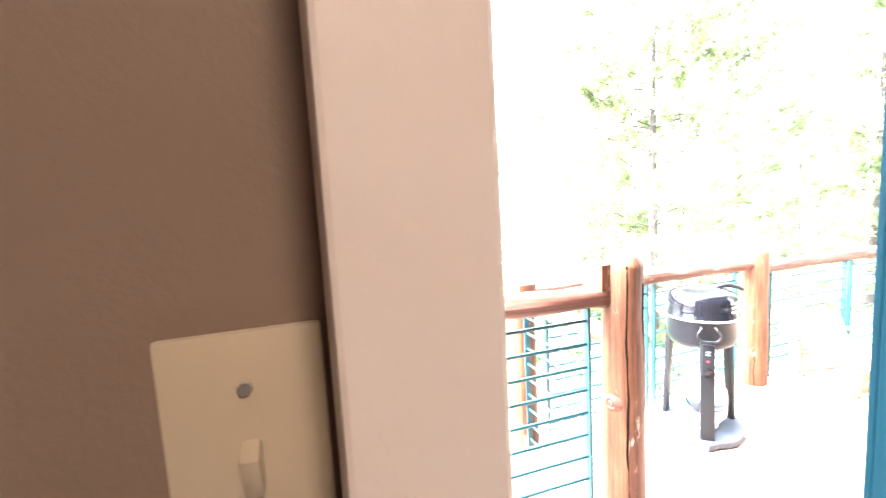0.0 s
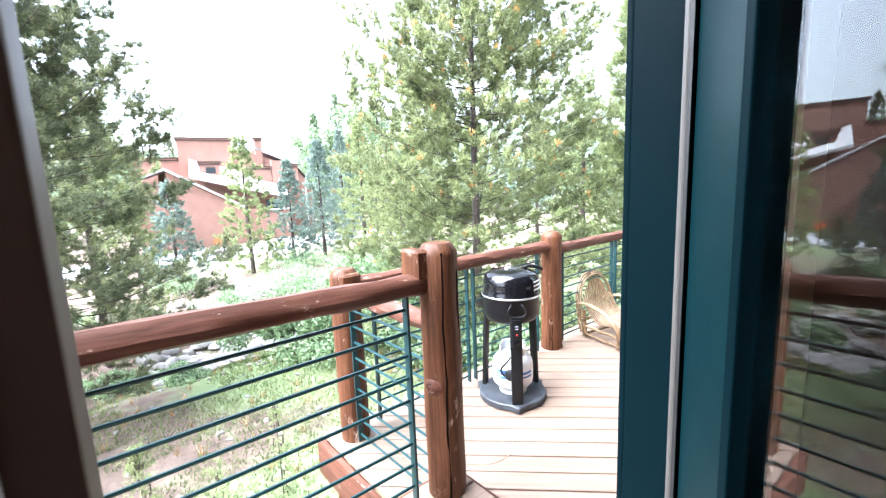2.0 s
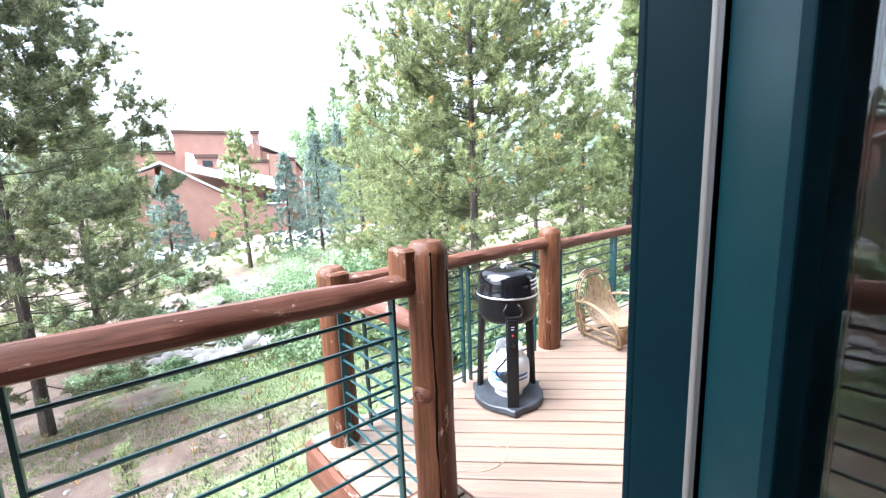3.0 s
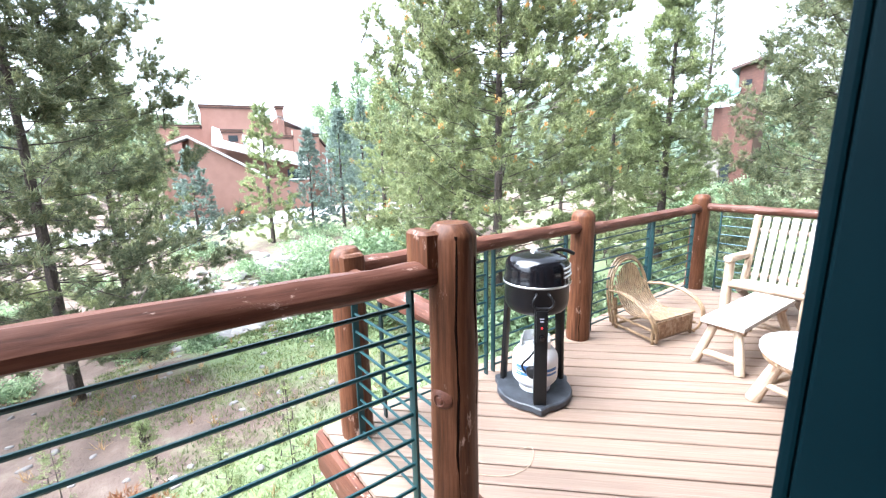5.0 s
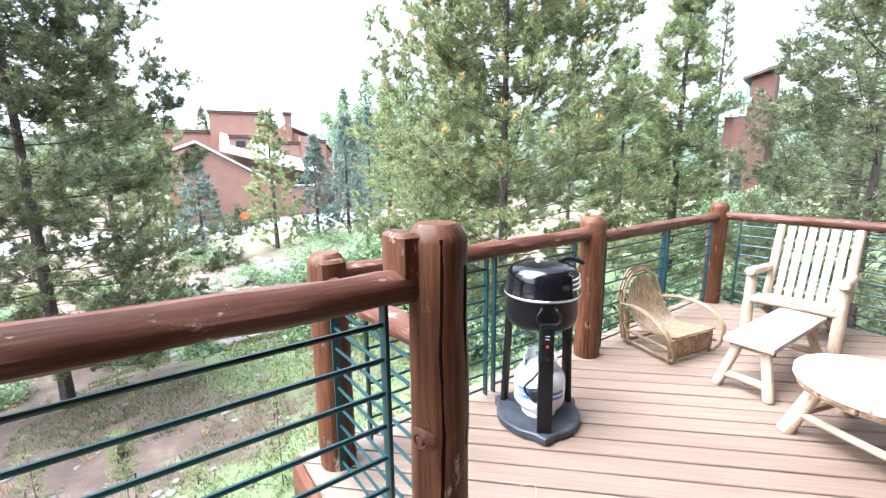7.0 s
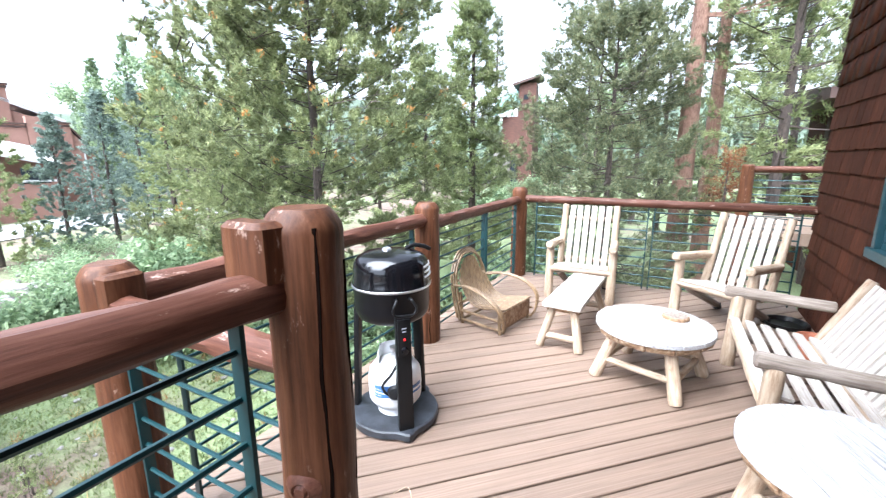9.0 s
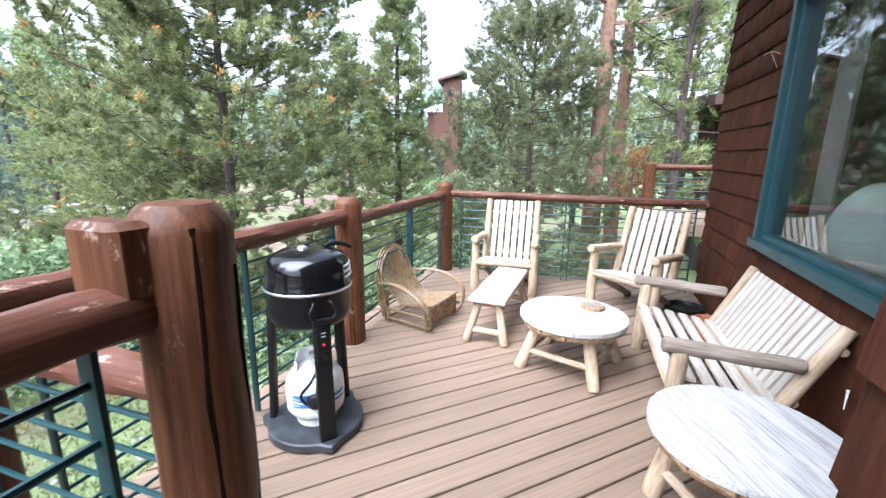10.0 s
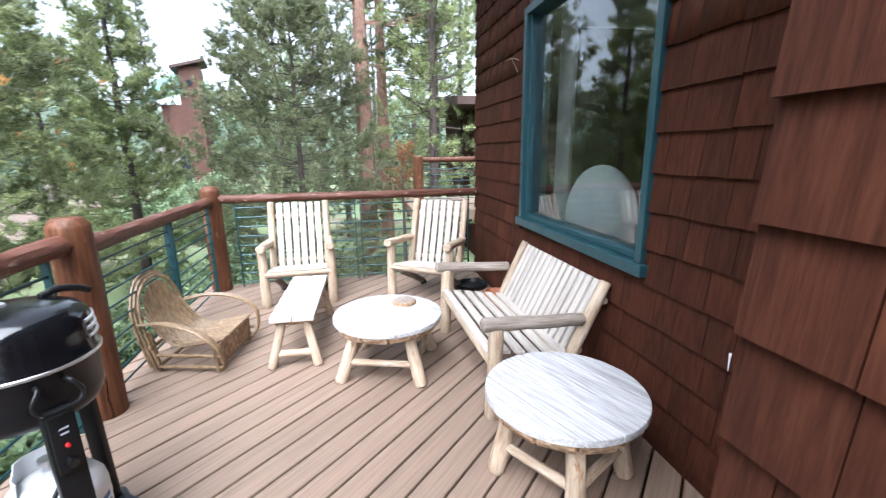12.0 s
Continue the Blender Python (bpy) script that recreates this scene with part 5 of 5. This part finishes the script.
for k, (x, y, r, h) in enumerate(((-2.6, 10.5, 1.1, 1.6), (-0.6, 9.6, 0.9, 1.2), (1.0, 9.4, 0.9, 1.3), (-4.2, 9.0, 1.0, 1.5), (-16.5, -2.5, 1.2, 0.9), (-13.6, 0.2, 0.8, 0.6), (-12.8, -2.6, 0.9, 0.6), (-17.2, 1.5, 0.9, 0.7), (-18.5, 4.2, 1.1, 0.8), (-16.4, 6.8, 1.0, 0.9), (-20.5, 7.5, 1.4, 1.0), (-19.5, -1.0, 1.0, 0.7), (-22.5, 3.0, 1.3, 0.9), (-12.2, 1.6, 0.6, 0.5), (-24, 9.5, 1.4, 1.1), (-21, 11.5, 1.3, 1.1))):
    bush("shrub", "small green shrub on rough ground", x, y, r, h, M_ASPEN if k < 4 else M_BUSH, 120 + k, n=2600, leaf=0.045)
# undergrowth in front of the cabin
for k, (b, d, r, h) in enumerate(((111.5, 25, 1.8, 3.4), (108.2, 24, 2.0, 3.0), (105.5, 21, 1.8, 3.2), (114.0, 24, 1.7, 2.8))):
    px, py = spot(b, d, -0.43, 0.77)
    bush("willow_bush", "tall pale green willow bush in front of the cabin", px, py, r, h, M_ASPEN, 105 + k, n=9000, leaf=0.07)
# aspens with airy crowns behind
for k, (b, d, h) in enumerate(((157.8, 56, 11), (155.2, 50, 12), (152.3, 48, 13.5), (149.2, 44, 13), (161.5, 62, 8.5), (150.0, 60, 12), (171.0, 75, 13), (176.0, 70, 12), (105.0, 36, 9), (99.0, 38, 12), (180.5, 40, 9))):
    px, py = spot(b, d)
    t = thing("aspen_tree", "leafy pale green aspen behind the road", "tree", m=pose(px, py, land(px, py)))
    part("trunk", log_mesh(h * 0.8, 0.11, 0.03, seg=8, rings=5, seed=k), M_BARK, t)
    rg = np.random.default_rng(140 + k)
    n = 5200
    cen = np.stack([rg.normal(0, 1.1, 22), rg.normal(0, 1.1, 22), h * rg.uniform(0.3, 0.98, 22)], 1)
    i = rg.integers(0, 22, n)
    p = cen[i] + rg.normal(0, 0.42, (n, 3))
    u, w = rg.normal(0, 0.1, (n, 3)), rg.normal(0, 0.1, (n, 3))
    vs = np.stack([p, p + u, p + u + w, p + w], 1).reshape(-1, 3)
    soup("leaves", vs, np.arange(len(vs)).reshape(-1, 4), M_ASPEN, t)

# grass: blades on the lawn and rough ground, in one mesh
rg = np.random.default_rng(200)
n = 60000
gx, gy = rg.uniform(-15, -1.4, n), rg.uniform(-9, 9, n)
keep = np.array([noise.noise(Vector((a * 0.35, b * 0.35, 0))) + 0.35 * noise.noise(Vector((a * 1.3, b * 1.3, 5))) + 0.16 * (b - 0.6) > -0.14 for a, b in zip(gx, gy)]) & ~((gx > -2.4) & (gy > 1.2))
gx, gy = gx[keep], gy[keep]
pos = np.stack([gx, gy, np.array([land(a, b) for a, b in zip(gx, gy)])], 1)
vs, fs = needles(rg, pos, np.tile([0, 0, 1.0], (len(pos), 1)), 3, 0.075, 0.006, 0.4)
tagged(soup("grass", vs, fs, M_GRASS), "short green meadow grass", "grass", kind="stuff")
n = 240
gx, gy = rg.uniform(-13, -2.6, n), rg.uniform(-8, 7, n)
pos = np.stack([gx, gy, np.array([land(a, b) for a, b in zip(gx, gy)])], 1)
vs, fs = needles(rg, pos, np.tile([0, 0, 1.0], (len(pos), 1)), 14, 0.22, 0.006, 0.45)
tagged(soup("weeds", vs, fs, M_STRAW), "dry straw-coloured weeds", "weeds", kind="stuff")

# saplings below the railing
for k, (x, y, h) in enumerate(((-4.0, 0.95, 1.7), (-5.1, 0.35, 1.6), (-5.4, 1.9, 1.5), (-3.6, 1.6, 1.2), (-6.5, -0.6, 1.3))):
    conifer("pine_sapling", "thin pale green pine sapling", x, y, h, 0.24, M_YOUNG, 160 + k, bare=0.1, trunk_r=0.009, tufts=3, blades=5, needle=0.05, width=0.003, whorl=0.2, category="sapling", spray=0.03, gap=0.35)
conifer("dead_sapling", "small rust-coloured dead sapling", -4.55, 0.15, 0.9, 0.16, M_DEADPINE, 170, bare=0.1, trunk_r=0.007, tufts=3, blades=10, needle=0.09, width=0.006, whorl=0.12, category="sapling")


# ---- buildings ----
def solid(name, poly, z0, z1, mat, parent, label=""):
    return part(name, prism_bm(poly, z0, z1), mat, parent, label, smooth=False)


def shed(name, x0, x1, y0, y1, z0, za, zb, mat, parent, label=""):
    """A block whose top falls from za at y0 to zb at y1."""
    bm = bmesh.new()
    v = [bm.verts.new(p) for p in ((x0, y0, z0), (x1, y0, z0), (x1, y1, z0), (x0, y1, z0), (x0, y0, za), (x1, y0, za), (x1, y1, zb), (x0, y1, zb))]
    for f in ((3, 2, 1, 0), (4, 5, 6, 7), (0, 1, 5, 4), (1, 2, 6, 5), (2, 3, 7, 6), (3, 0, 4, 7)):
        bm.faces.new([v[i] for i in f])
    return part(name, bm, mat, parent, label, smooth=False)


def gable(name, x0, x1, pts, thick, mat, parent, label="", rise=0.0):
    """A roof sheet that follows the profile pts (y, z) at x1 and climbs by rise towards x0."""
    bm = bmesh.new()
    rows = [[bm.verts.new((x, y, z + d + (rise if x == x0 else 0.0))) for y, z in pts] for x in (x0, x1) for d in (0, thick)]
    n = len(pts)
    for a, b in ((0, 1), (1, 3), (3, 2), (2, 0)):
        for i in range(n - 1):
            bm.faces.new((rows[a][i], rows[a][i + 1], rows[b][i + 1], rows[b][i]))
    for i in (0, n - 1):
        bm.faces.new((rows[0][i], rows[1][i], rows[3][i], rows[2][i]))
    bmesh.ops.recalc_face_normals(bm, faces=bm.faces[:])
    return part(name, bm, mat, parent, label, smooth=False)


def far_condo():
    """The front faces +x; +y runs to the right as seen from the deck."""
    cx, cy = spot(169.6, 47)
    h = thing("apartment_building", "rust-brown stucco building with pale sloping roofs", "building", m=pose(cx, cy, land(cx, cy) - 0.2, 0, 0, -10.6))
    b = lambda n, x0, x1, y0, y1, z0, z1, m, l="": slab(n, x0, x1, y0, y1, z0, z1, m, h, l)

    def cap(x0, x1, y0, y1, z):
        b("parapet", x0 - 0.08, x1 + 0.08, y0 - 0.08, y1 + 0.08, z, z + 0.14, M_DARKBROWN)
        b("coping", x0 - 0.16, x1 + 0.16, y0 - 0.16, y1 + 0.16, z + 0.24, z + 0.36, M_DARKBROWN)
        b("fascia", x0 - 0.05, x1 + 0.05, y0 - 0.05, y1 + 0.05, z + 0.14, z + 0.24, M_STUCCO)
    # tower and the low block beside it
    b("tower", -8, -3.0, -1.89, 3.02, 0, 10.2, M_STUCCO)
    cap(-8, -3.0, -1.89, 3.02, 10.2)
    b("side_block", -8, -3.4, -6.0, -1.89, 0, 8.25, M_STUCCO)
    cap(-8, -3.4, -6.0, -2.1, 8.25)
    # stepped blocks towards the road, with chimneys
    shed("block", -9, -3.2, 3.02, 9.0, 0, 9.6, 7.6, M_STUCCO, h)
    gable("roof", -9.2, -3.0, [(5.2, 9.45), (9.3, 7.75)], 0.3, M_ROOFGREY, h, "pale grey sloping roof")
    b("chimney", -4.2, -3.0, 5.3, 5.95, 5, 10.5, M_STUCCO)
    cap(-4.2, -3.0, 5.3, 5.95, 10.3)
    b("block", -3.2, -0.1, 4.3, 6.3, 0, 7.2, M_STUCCO)
    cap(-3.2, -0.1, 4.3, 6.2, 7.1)
    b("chimney", -1.0, 0.0, 6.35, 7.4, 0, 8.0, M_STUCCO)
    b("block", -4, -0.2, 7.55, 9.0, 0, 7.3, M_STUCCO)
    cap(-4, -0.2, 7.6, 8.9, 7.3)
    shed("stair_wall", -4, -0.4, 9.0, 10.4, 0, 7.0, 5.0, M_STUCCO, h)
    gable("roof", -4.1, -0.2, [(9.08, 7.05), (10.6, 5.05)], 0.2, M_DARKBROWN, h)
    b("downpipe", -0.35, -0.25, 9.6, 9.72, 0, 5.8, M_ROOFGREY, "pale downpipe")
    # low wings in front, under pale roofs
    shed("wing", 2.2, 4.6, -2.7, 3.0, 0, 6.9, 3.4, M_STUCCO, h)
    b("wing", 2.2, 4.6, -4.6, -2.7, 0, 6.0, M_STUCCO)
    gable("roof", 2.0, 4.95, [(-4.9, 6.1), (-2.75, 6.95), (3.3, 3.35)], 0.2, M_ROOFGREY, h, "pale grey sloping roof")
    shed("wing", -3.0, 2.2, -3.4, 7.0, 0, 7.1, 4.3, M_STUCCO, h)
    gable("roof", -3.0, 4.4, [(-1.0, 6.3), (3.0, 5.2), (7.3, 4.15)], 0.22, M_ROOFGREY, h, "pale grey sloping roof", rise=1.9)
    b("dormer", 0.0, 2.0, -0.15, 1.55, 5.4, 7.55, M_STUCCO)
    cap(0.0, 2.0, -0.15, 1.55, 7.5)
    b("window", 2.0, 2.05, 0.35, 1.15, 6.75, 7.3, M_DARKPANE, "small dark window")
    b("front_wall", 2.2, 4.2, 3.0, 7.0, 0, 3.3, M_STUCCO)
    b("opening", 4.2, 4.26, 5.0, 6.5, 3.0, 4.1, M_DARKPANE, "dark opening under the eave")
    b("rail", 4.3, 4.4, 4.4, 7.0, 3.1, 3.25, M_ROOFGREY, "pale balcony rail")
    return h


far_condo()


def cabin():
    """A tall red-brown cabin with a green metal roof among the pines."""
    cx, cy = spot(111.9, 30.0, -0.43, 0.77)
    h = thing("cabin", "red-brown wooden cabin with a pale green metal roof", "house", m=pose(cx, cy, land(cx, cy) - 0.2, 0, 0, 12))
    b = lambda n, x0, x1, y0, y1, z0, z1, m, l="": slab(n, x0, x1, y0, y1, z0, z1, m, h, l)
    b("stone_base", 0.0, 1.15, -0.2, 4, 0, 4.85, M_STONE, "stacked stone base")
    b("wall", 0.55, 1.0, 0.1, 5, 4.85, 7.2, M_REDSIDING)
    b("wall", 1.0, 1.58, -0.1, 5, 0, 7.2, M_REDSIDING)
    b("wall", 1.58, 2.6, -0.1, 5, 0, 7.75, M_REDSIDING)
    b("door", 1.2, 1.65, -0.16, -0.1, 2.6, 4.6, M_DARKPANE, "dark doorway")
    b("tower", 1.58, 2.7, 0.3, 2.2, 7.6, 9.35, M_REDSIDING)
    b("window", 1.9, 2.2, 0.25, 0.3, 8.3, 8.6, M_DARKPANE, "small dark window")
    bm = bmesh.new()
    v = [bm.verts.new(p) for p in ((1.2, 0.0, 9.3), (3.0, 0.0, 9.8), (3.0, 2.5, 9.8), (1.2, 2.5, 9.3), (1.2, 0.0, 9.15), (3.0, 0.0, 9.65), (3.0, 2.5, 9.65), (1.2, 2.5, 9.15))]
    bm2 = bmesh.new()
    w = [bm2.verts.new(p) for p in ((-0.4, -0.5, 7.22), (1.75, -0.3, 7.95), (1.6, 3.2, 9.6), (-0.1, 3.2, 8.9), (-0.4, -0.5, 7.08), (1.75, -0.3, 7.8), (1.6, 3.2, 9.45), (-0.1, 3.2, 8.75))]
    for f in ((0, 1, 2, 3), (7, 6, 5, 4), (0, 4, 5, 1), (1, 5, 6, 2), (2, 6, 7, 3), (3, 7, 4, 0)):
        bm.faces.new([v[i] for i in f])
        bm2.faces.new([w[i] for i in f])
    part("tower_roof", bm, M_DARKBROWN, h, "dark flat tower roof", smooth=False)
    part("roof", bm2, M_GREENROOF, h, "pale green metal roof", smooth=False)
    return h


cabin()

# neighbouring deck and eave past the end of the house
nd = thing("neighbour_deck", "neighbouring deck with red-brown log railing", "deck")
NY, NX0, NX1, NZ = 9.6, 0.62, 4.0, 0.24
slab("deck_floor", NX0 - 0.1, NX1, NY - 0.1, NY + 2.4, NZ - 0.2, NZ, M_DECK, nd)
log("top_rail", (NX0, NY, NZ + 1.02), (NX1, NY, NZ + 1.02), 0.055, mat=M_RAIL, parent=nd)
for x in (NX0, NX0 + 1.9):
    log("post", (x, NY, -2.8), (x, NY, NZ + 1.1), 0.1, mat=M_LOG, parent=nd)
for k in range(7):
    log("bar", (NX0, NY, NZ + 0.12 + 0.12 * k), (NX1, NY, NZ + 0.12 + 0.12 * k), 0.009, mat=M_TEALSTEEL, parent=nd, wobble=0, seg=6, rings=0)
nb = thing("neighbour_house", "neighbouring brown shingled house with a dark eave", "house")
slab("wall", 3.2, 7, 14.0, 19, -2.8, 2.74, M_SHINGLE, nb)
shed("roof", 2.35, 7.5, 13.4, 19, 2.72, 2.95, 3.5, M_DARKBROWN, nb, "dark roof with overhanging eave")

# small things by the road
sg = thing("orange_sign", "small round orange marker by the road", "sign", m=pose(*spot(168.9, 33), land(*spot(168.9, 33)), 0, 0, -12))
part("disc", lathe_bm([(0, 0.02), (0.28, 0.02), (0.28, -0.02), (0, -0.02)], 20), M_ORANGE, sg, m=pose(0, 0, 1.3, 0, 90))
log("pole", (-0.04, 0, 0), (-0.04, 0, 1.1), 0.03, mat=M_DARKBROWN, parent=sg, seg=8)

# wooded hills on the horizon
hv, hf = [], []
rg = np.random.default_rng(300)
N = 180
for ring, (R, H0, H1) in enumerate(((150, 0.0, 4.0), (230, 12, 14), (330, 32, 26), (460, 52, 34))):
    for i in range(N):
        a = 2 * math.pi * i / N
        f = noise.noise(Vector((math.cos(a) * 2.2, math.sin(a) * 2.2, 7.0)))
        back = 0.5 + 0.5 * math.cos(a - radians(92))
        hv.append((R * math.cos(a), R * math.sin(a), -3 + (H0 + H1 * f) * (0.25 + 0.75 * back) * (1.0 if ring else 0.2)))
for ring in range(3):
    for i in range(N):
        a, b = ring * N + i, ring * N + (i + 1) % N
        hf.append((a, b, b + N, a + N))
tagged(soup("hills", hv, hf, M_HILL, smooth=True), "distant wooded hills", "hills", kind="structure")
# far woods: slim conifers in one mesh
pos, fs, base = [], [], 0
vs_all = []
for i in range(1500):
    a = rg.uniform(radians(60), radians(215))
    d = rg.uniform(60, 190)
    x, y = d * math.cos(a), d * math.sin(a)
    if abs(math.degrees(a) - 169) < 10 and d < 75:
        continue
    hh, r = rg.uniform(6, 13), rg.uniform(1.1, 2.0)
    k = 34
    t = rg.random(k)
    an = rg.uniform(0, 6.283, k)
    zz = land(x, y) + hh * (0.1 + 0.9 * t)
    rad = r * (1 - t) + 0.1
    p0 = np.stack([x + 0 * t, y + 0 * t, zz + 0.5], 1)
    tip = np.stack([x + rad * np.cos(an), y + rad * np.sin(an), zz - 0.3], 1)
    sd = np.stack([-np.sin(an), np.cos(an), 0 * an], 1) * (rad * 0.55)[:, None]
    v = np.stack([p0, tip - sd, tip + sd], 1).reshape(-1, 3)
    vs_all.append(v)
vs = np.concatenate(vs_all)
tagged(soup("far_woods", vs, np.arange(len(vs)).reshape(-1, 3), M_HILL), "distant conifer woods", "woods", kind="stuff")


# ---- shingles ----
def shingle_mesh(w, h, t_lo=0.019, t_hi=0.004):
    """A tapered cedar shingle: x across, z up (grain), thick butt at the bottom; its face towards -y."""
    bm = bmesh.new()
    v = [bm.verts.new(p) for p in ((-w / 2, 0, 0), (w / 2, 0, 0), (w / 2, -t_lo, 0), (-w / 2, -t_lo, 0), (-w / 2, 0, h), (w / 2, 0, h), (w / 2, -t_hi, h), (-w / 2, -t_hi, h))]
    for f in ((0, 1, 2, 3), (3, 2, 6, 7), (1, 5, 6, 2), (0, 3, 7, 4), (4, 7, 6, 5), (0, 4, 5, 1)):
        bm.faces.new([v[i] for i in f])
    me = bpy.data.meshes.new("shingle")
    bm.to_mesh(me)
    bm.free()
    me.materials.append(M_SHINGLE)
    return me


WIDTHS = [0.11, 0.14, 0.17, 0.20, 0.25]
COURSE = 0.1825
SHINGLES = [shingle_mesh(w - 0.004, COURSE + 0.03) for w in WIDTHS]


def shingle_wall(root, m, run, z0, z1, first, holes, seed, limit):
    """Courses of shingles on a wall. m: pose whose x runs along the wall and whose -y faces out; holes (a, b, z, z)."""
    rnd = random.Random(seed)
    rest, count, z, row = [], 0, first, 0
    while z < z1:
        u = rnd.uniform(-0.1, 0.0)
        while u < run:
            k = rnd.randrange(len(WIDTHS))
            w = WIDTHS[k]
            a, b = u, u + w
            u += w
            dz = rnd.uniform(-0.004, 0.004)
            lean = rnd.uniform(-0.4, 0.4)
            a, b = max(a, 0.0), min(b, run)
            for h in holes:
                if h[2] - 0.06 < z + COURSE / 2 < h[3] + 0.05 and a < h[1] and b > h[0]:
                    if a < h[0]:
                        b = h[0]
                    elif b > h[1]:
                        a = h[1]
                    else:
                        b = a
            if b - a < 0.02:
                continue
            mm = m @ pose((a + b) / 2, -0.007, z + dz, -1.5, lean, 0) @ Matrix.Diagonal(((b - a) / w, 1, 1, 1))
            if count < limit and z > -0.5 and z < 2.7:
                ob = new("shingle", SHINGLES[k])
                ob.parent = root
                ob.matrix_basis = mm
                count += 1
            else:
                rest.append((SHINGLES[k], mm))
        z += COURSE
    if rest:
        vs, fs = [], []
        for me, mm in rest:
            o = len(vs)
            vs += [(mm @ q.co)[:] for q in me.vertices]
            fs += [[o + i for i in p.vertices] for p in me.polygons]
        tagged(soup("upper_shingles", vs, fs, M_SHINGLE, root), "rows of brown cedar shingles", kind="stuff")


# near wall: faces -x; runs along -y from the corner
out_x = Matrix(((0, 1, 0, 0), (-1, 0, 0, 0), (0, 0, 1, 0), (0, 0, 0, 1)))
near = Matrix.Translation((X_NEAR + 0.012, Y_CORNER, 0)) @ out_x
shingle_wall(wall_door, near, Y_CORNER + 3.0, -2.6, 4.2, -2.499, [(Y_CORNER - DOOR_R - 0.075, Y_CORNER - DOOR_L + 0.06, LAND - 0.03, DOOR_H + 0.05)], 3, 290)
drip = bmesh.new()
bmesh.ops.create_cone(drip, segments=6, radius1=0.0006, radius2=0.0022, depth=0.032, cap_ends=True)
part("paint_drip", drip, M_GREYTOP, wall_door, "white dried paint drip", pose(X_NEAR - 0.018, Y_CORNER - 0.006, 1.105))
winm = Matrix.Translation((X_WIN + 0.012, Y_END, 0)) @ out_x
shingle_wall(wall_window, winm, Y_END - Y_CORNER, -2.6, 4.2, -2.499, [(Y_END - WIN[1], Y_END - WIN[0], WIN[2] - 0.03, WIN[3])], 7, 298)

# ---- deck boards ----
boards(deck, (X0 + 0.02, X1 - 0.02, Y0 + 0.02, Y1 - 0.02), 45, 0.141, 0.012, 0.0, 0.034, M_DECK, 2.07)
boards(landing, (LX0, LX1, LY0, LY1), 90, 0.150, 0.010, LAND, 0.034, M_DECK)
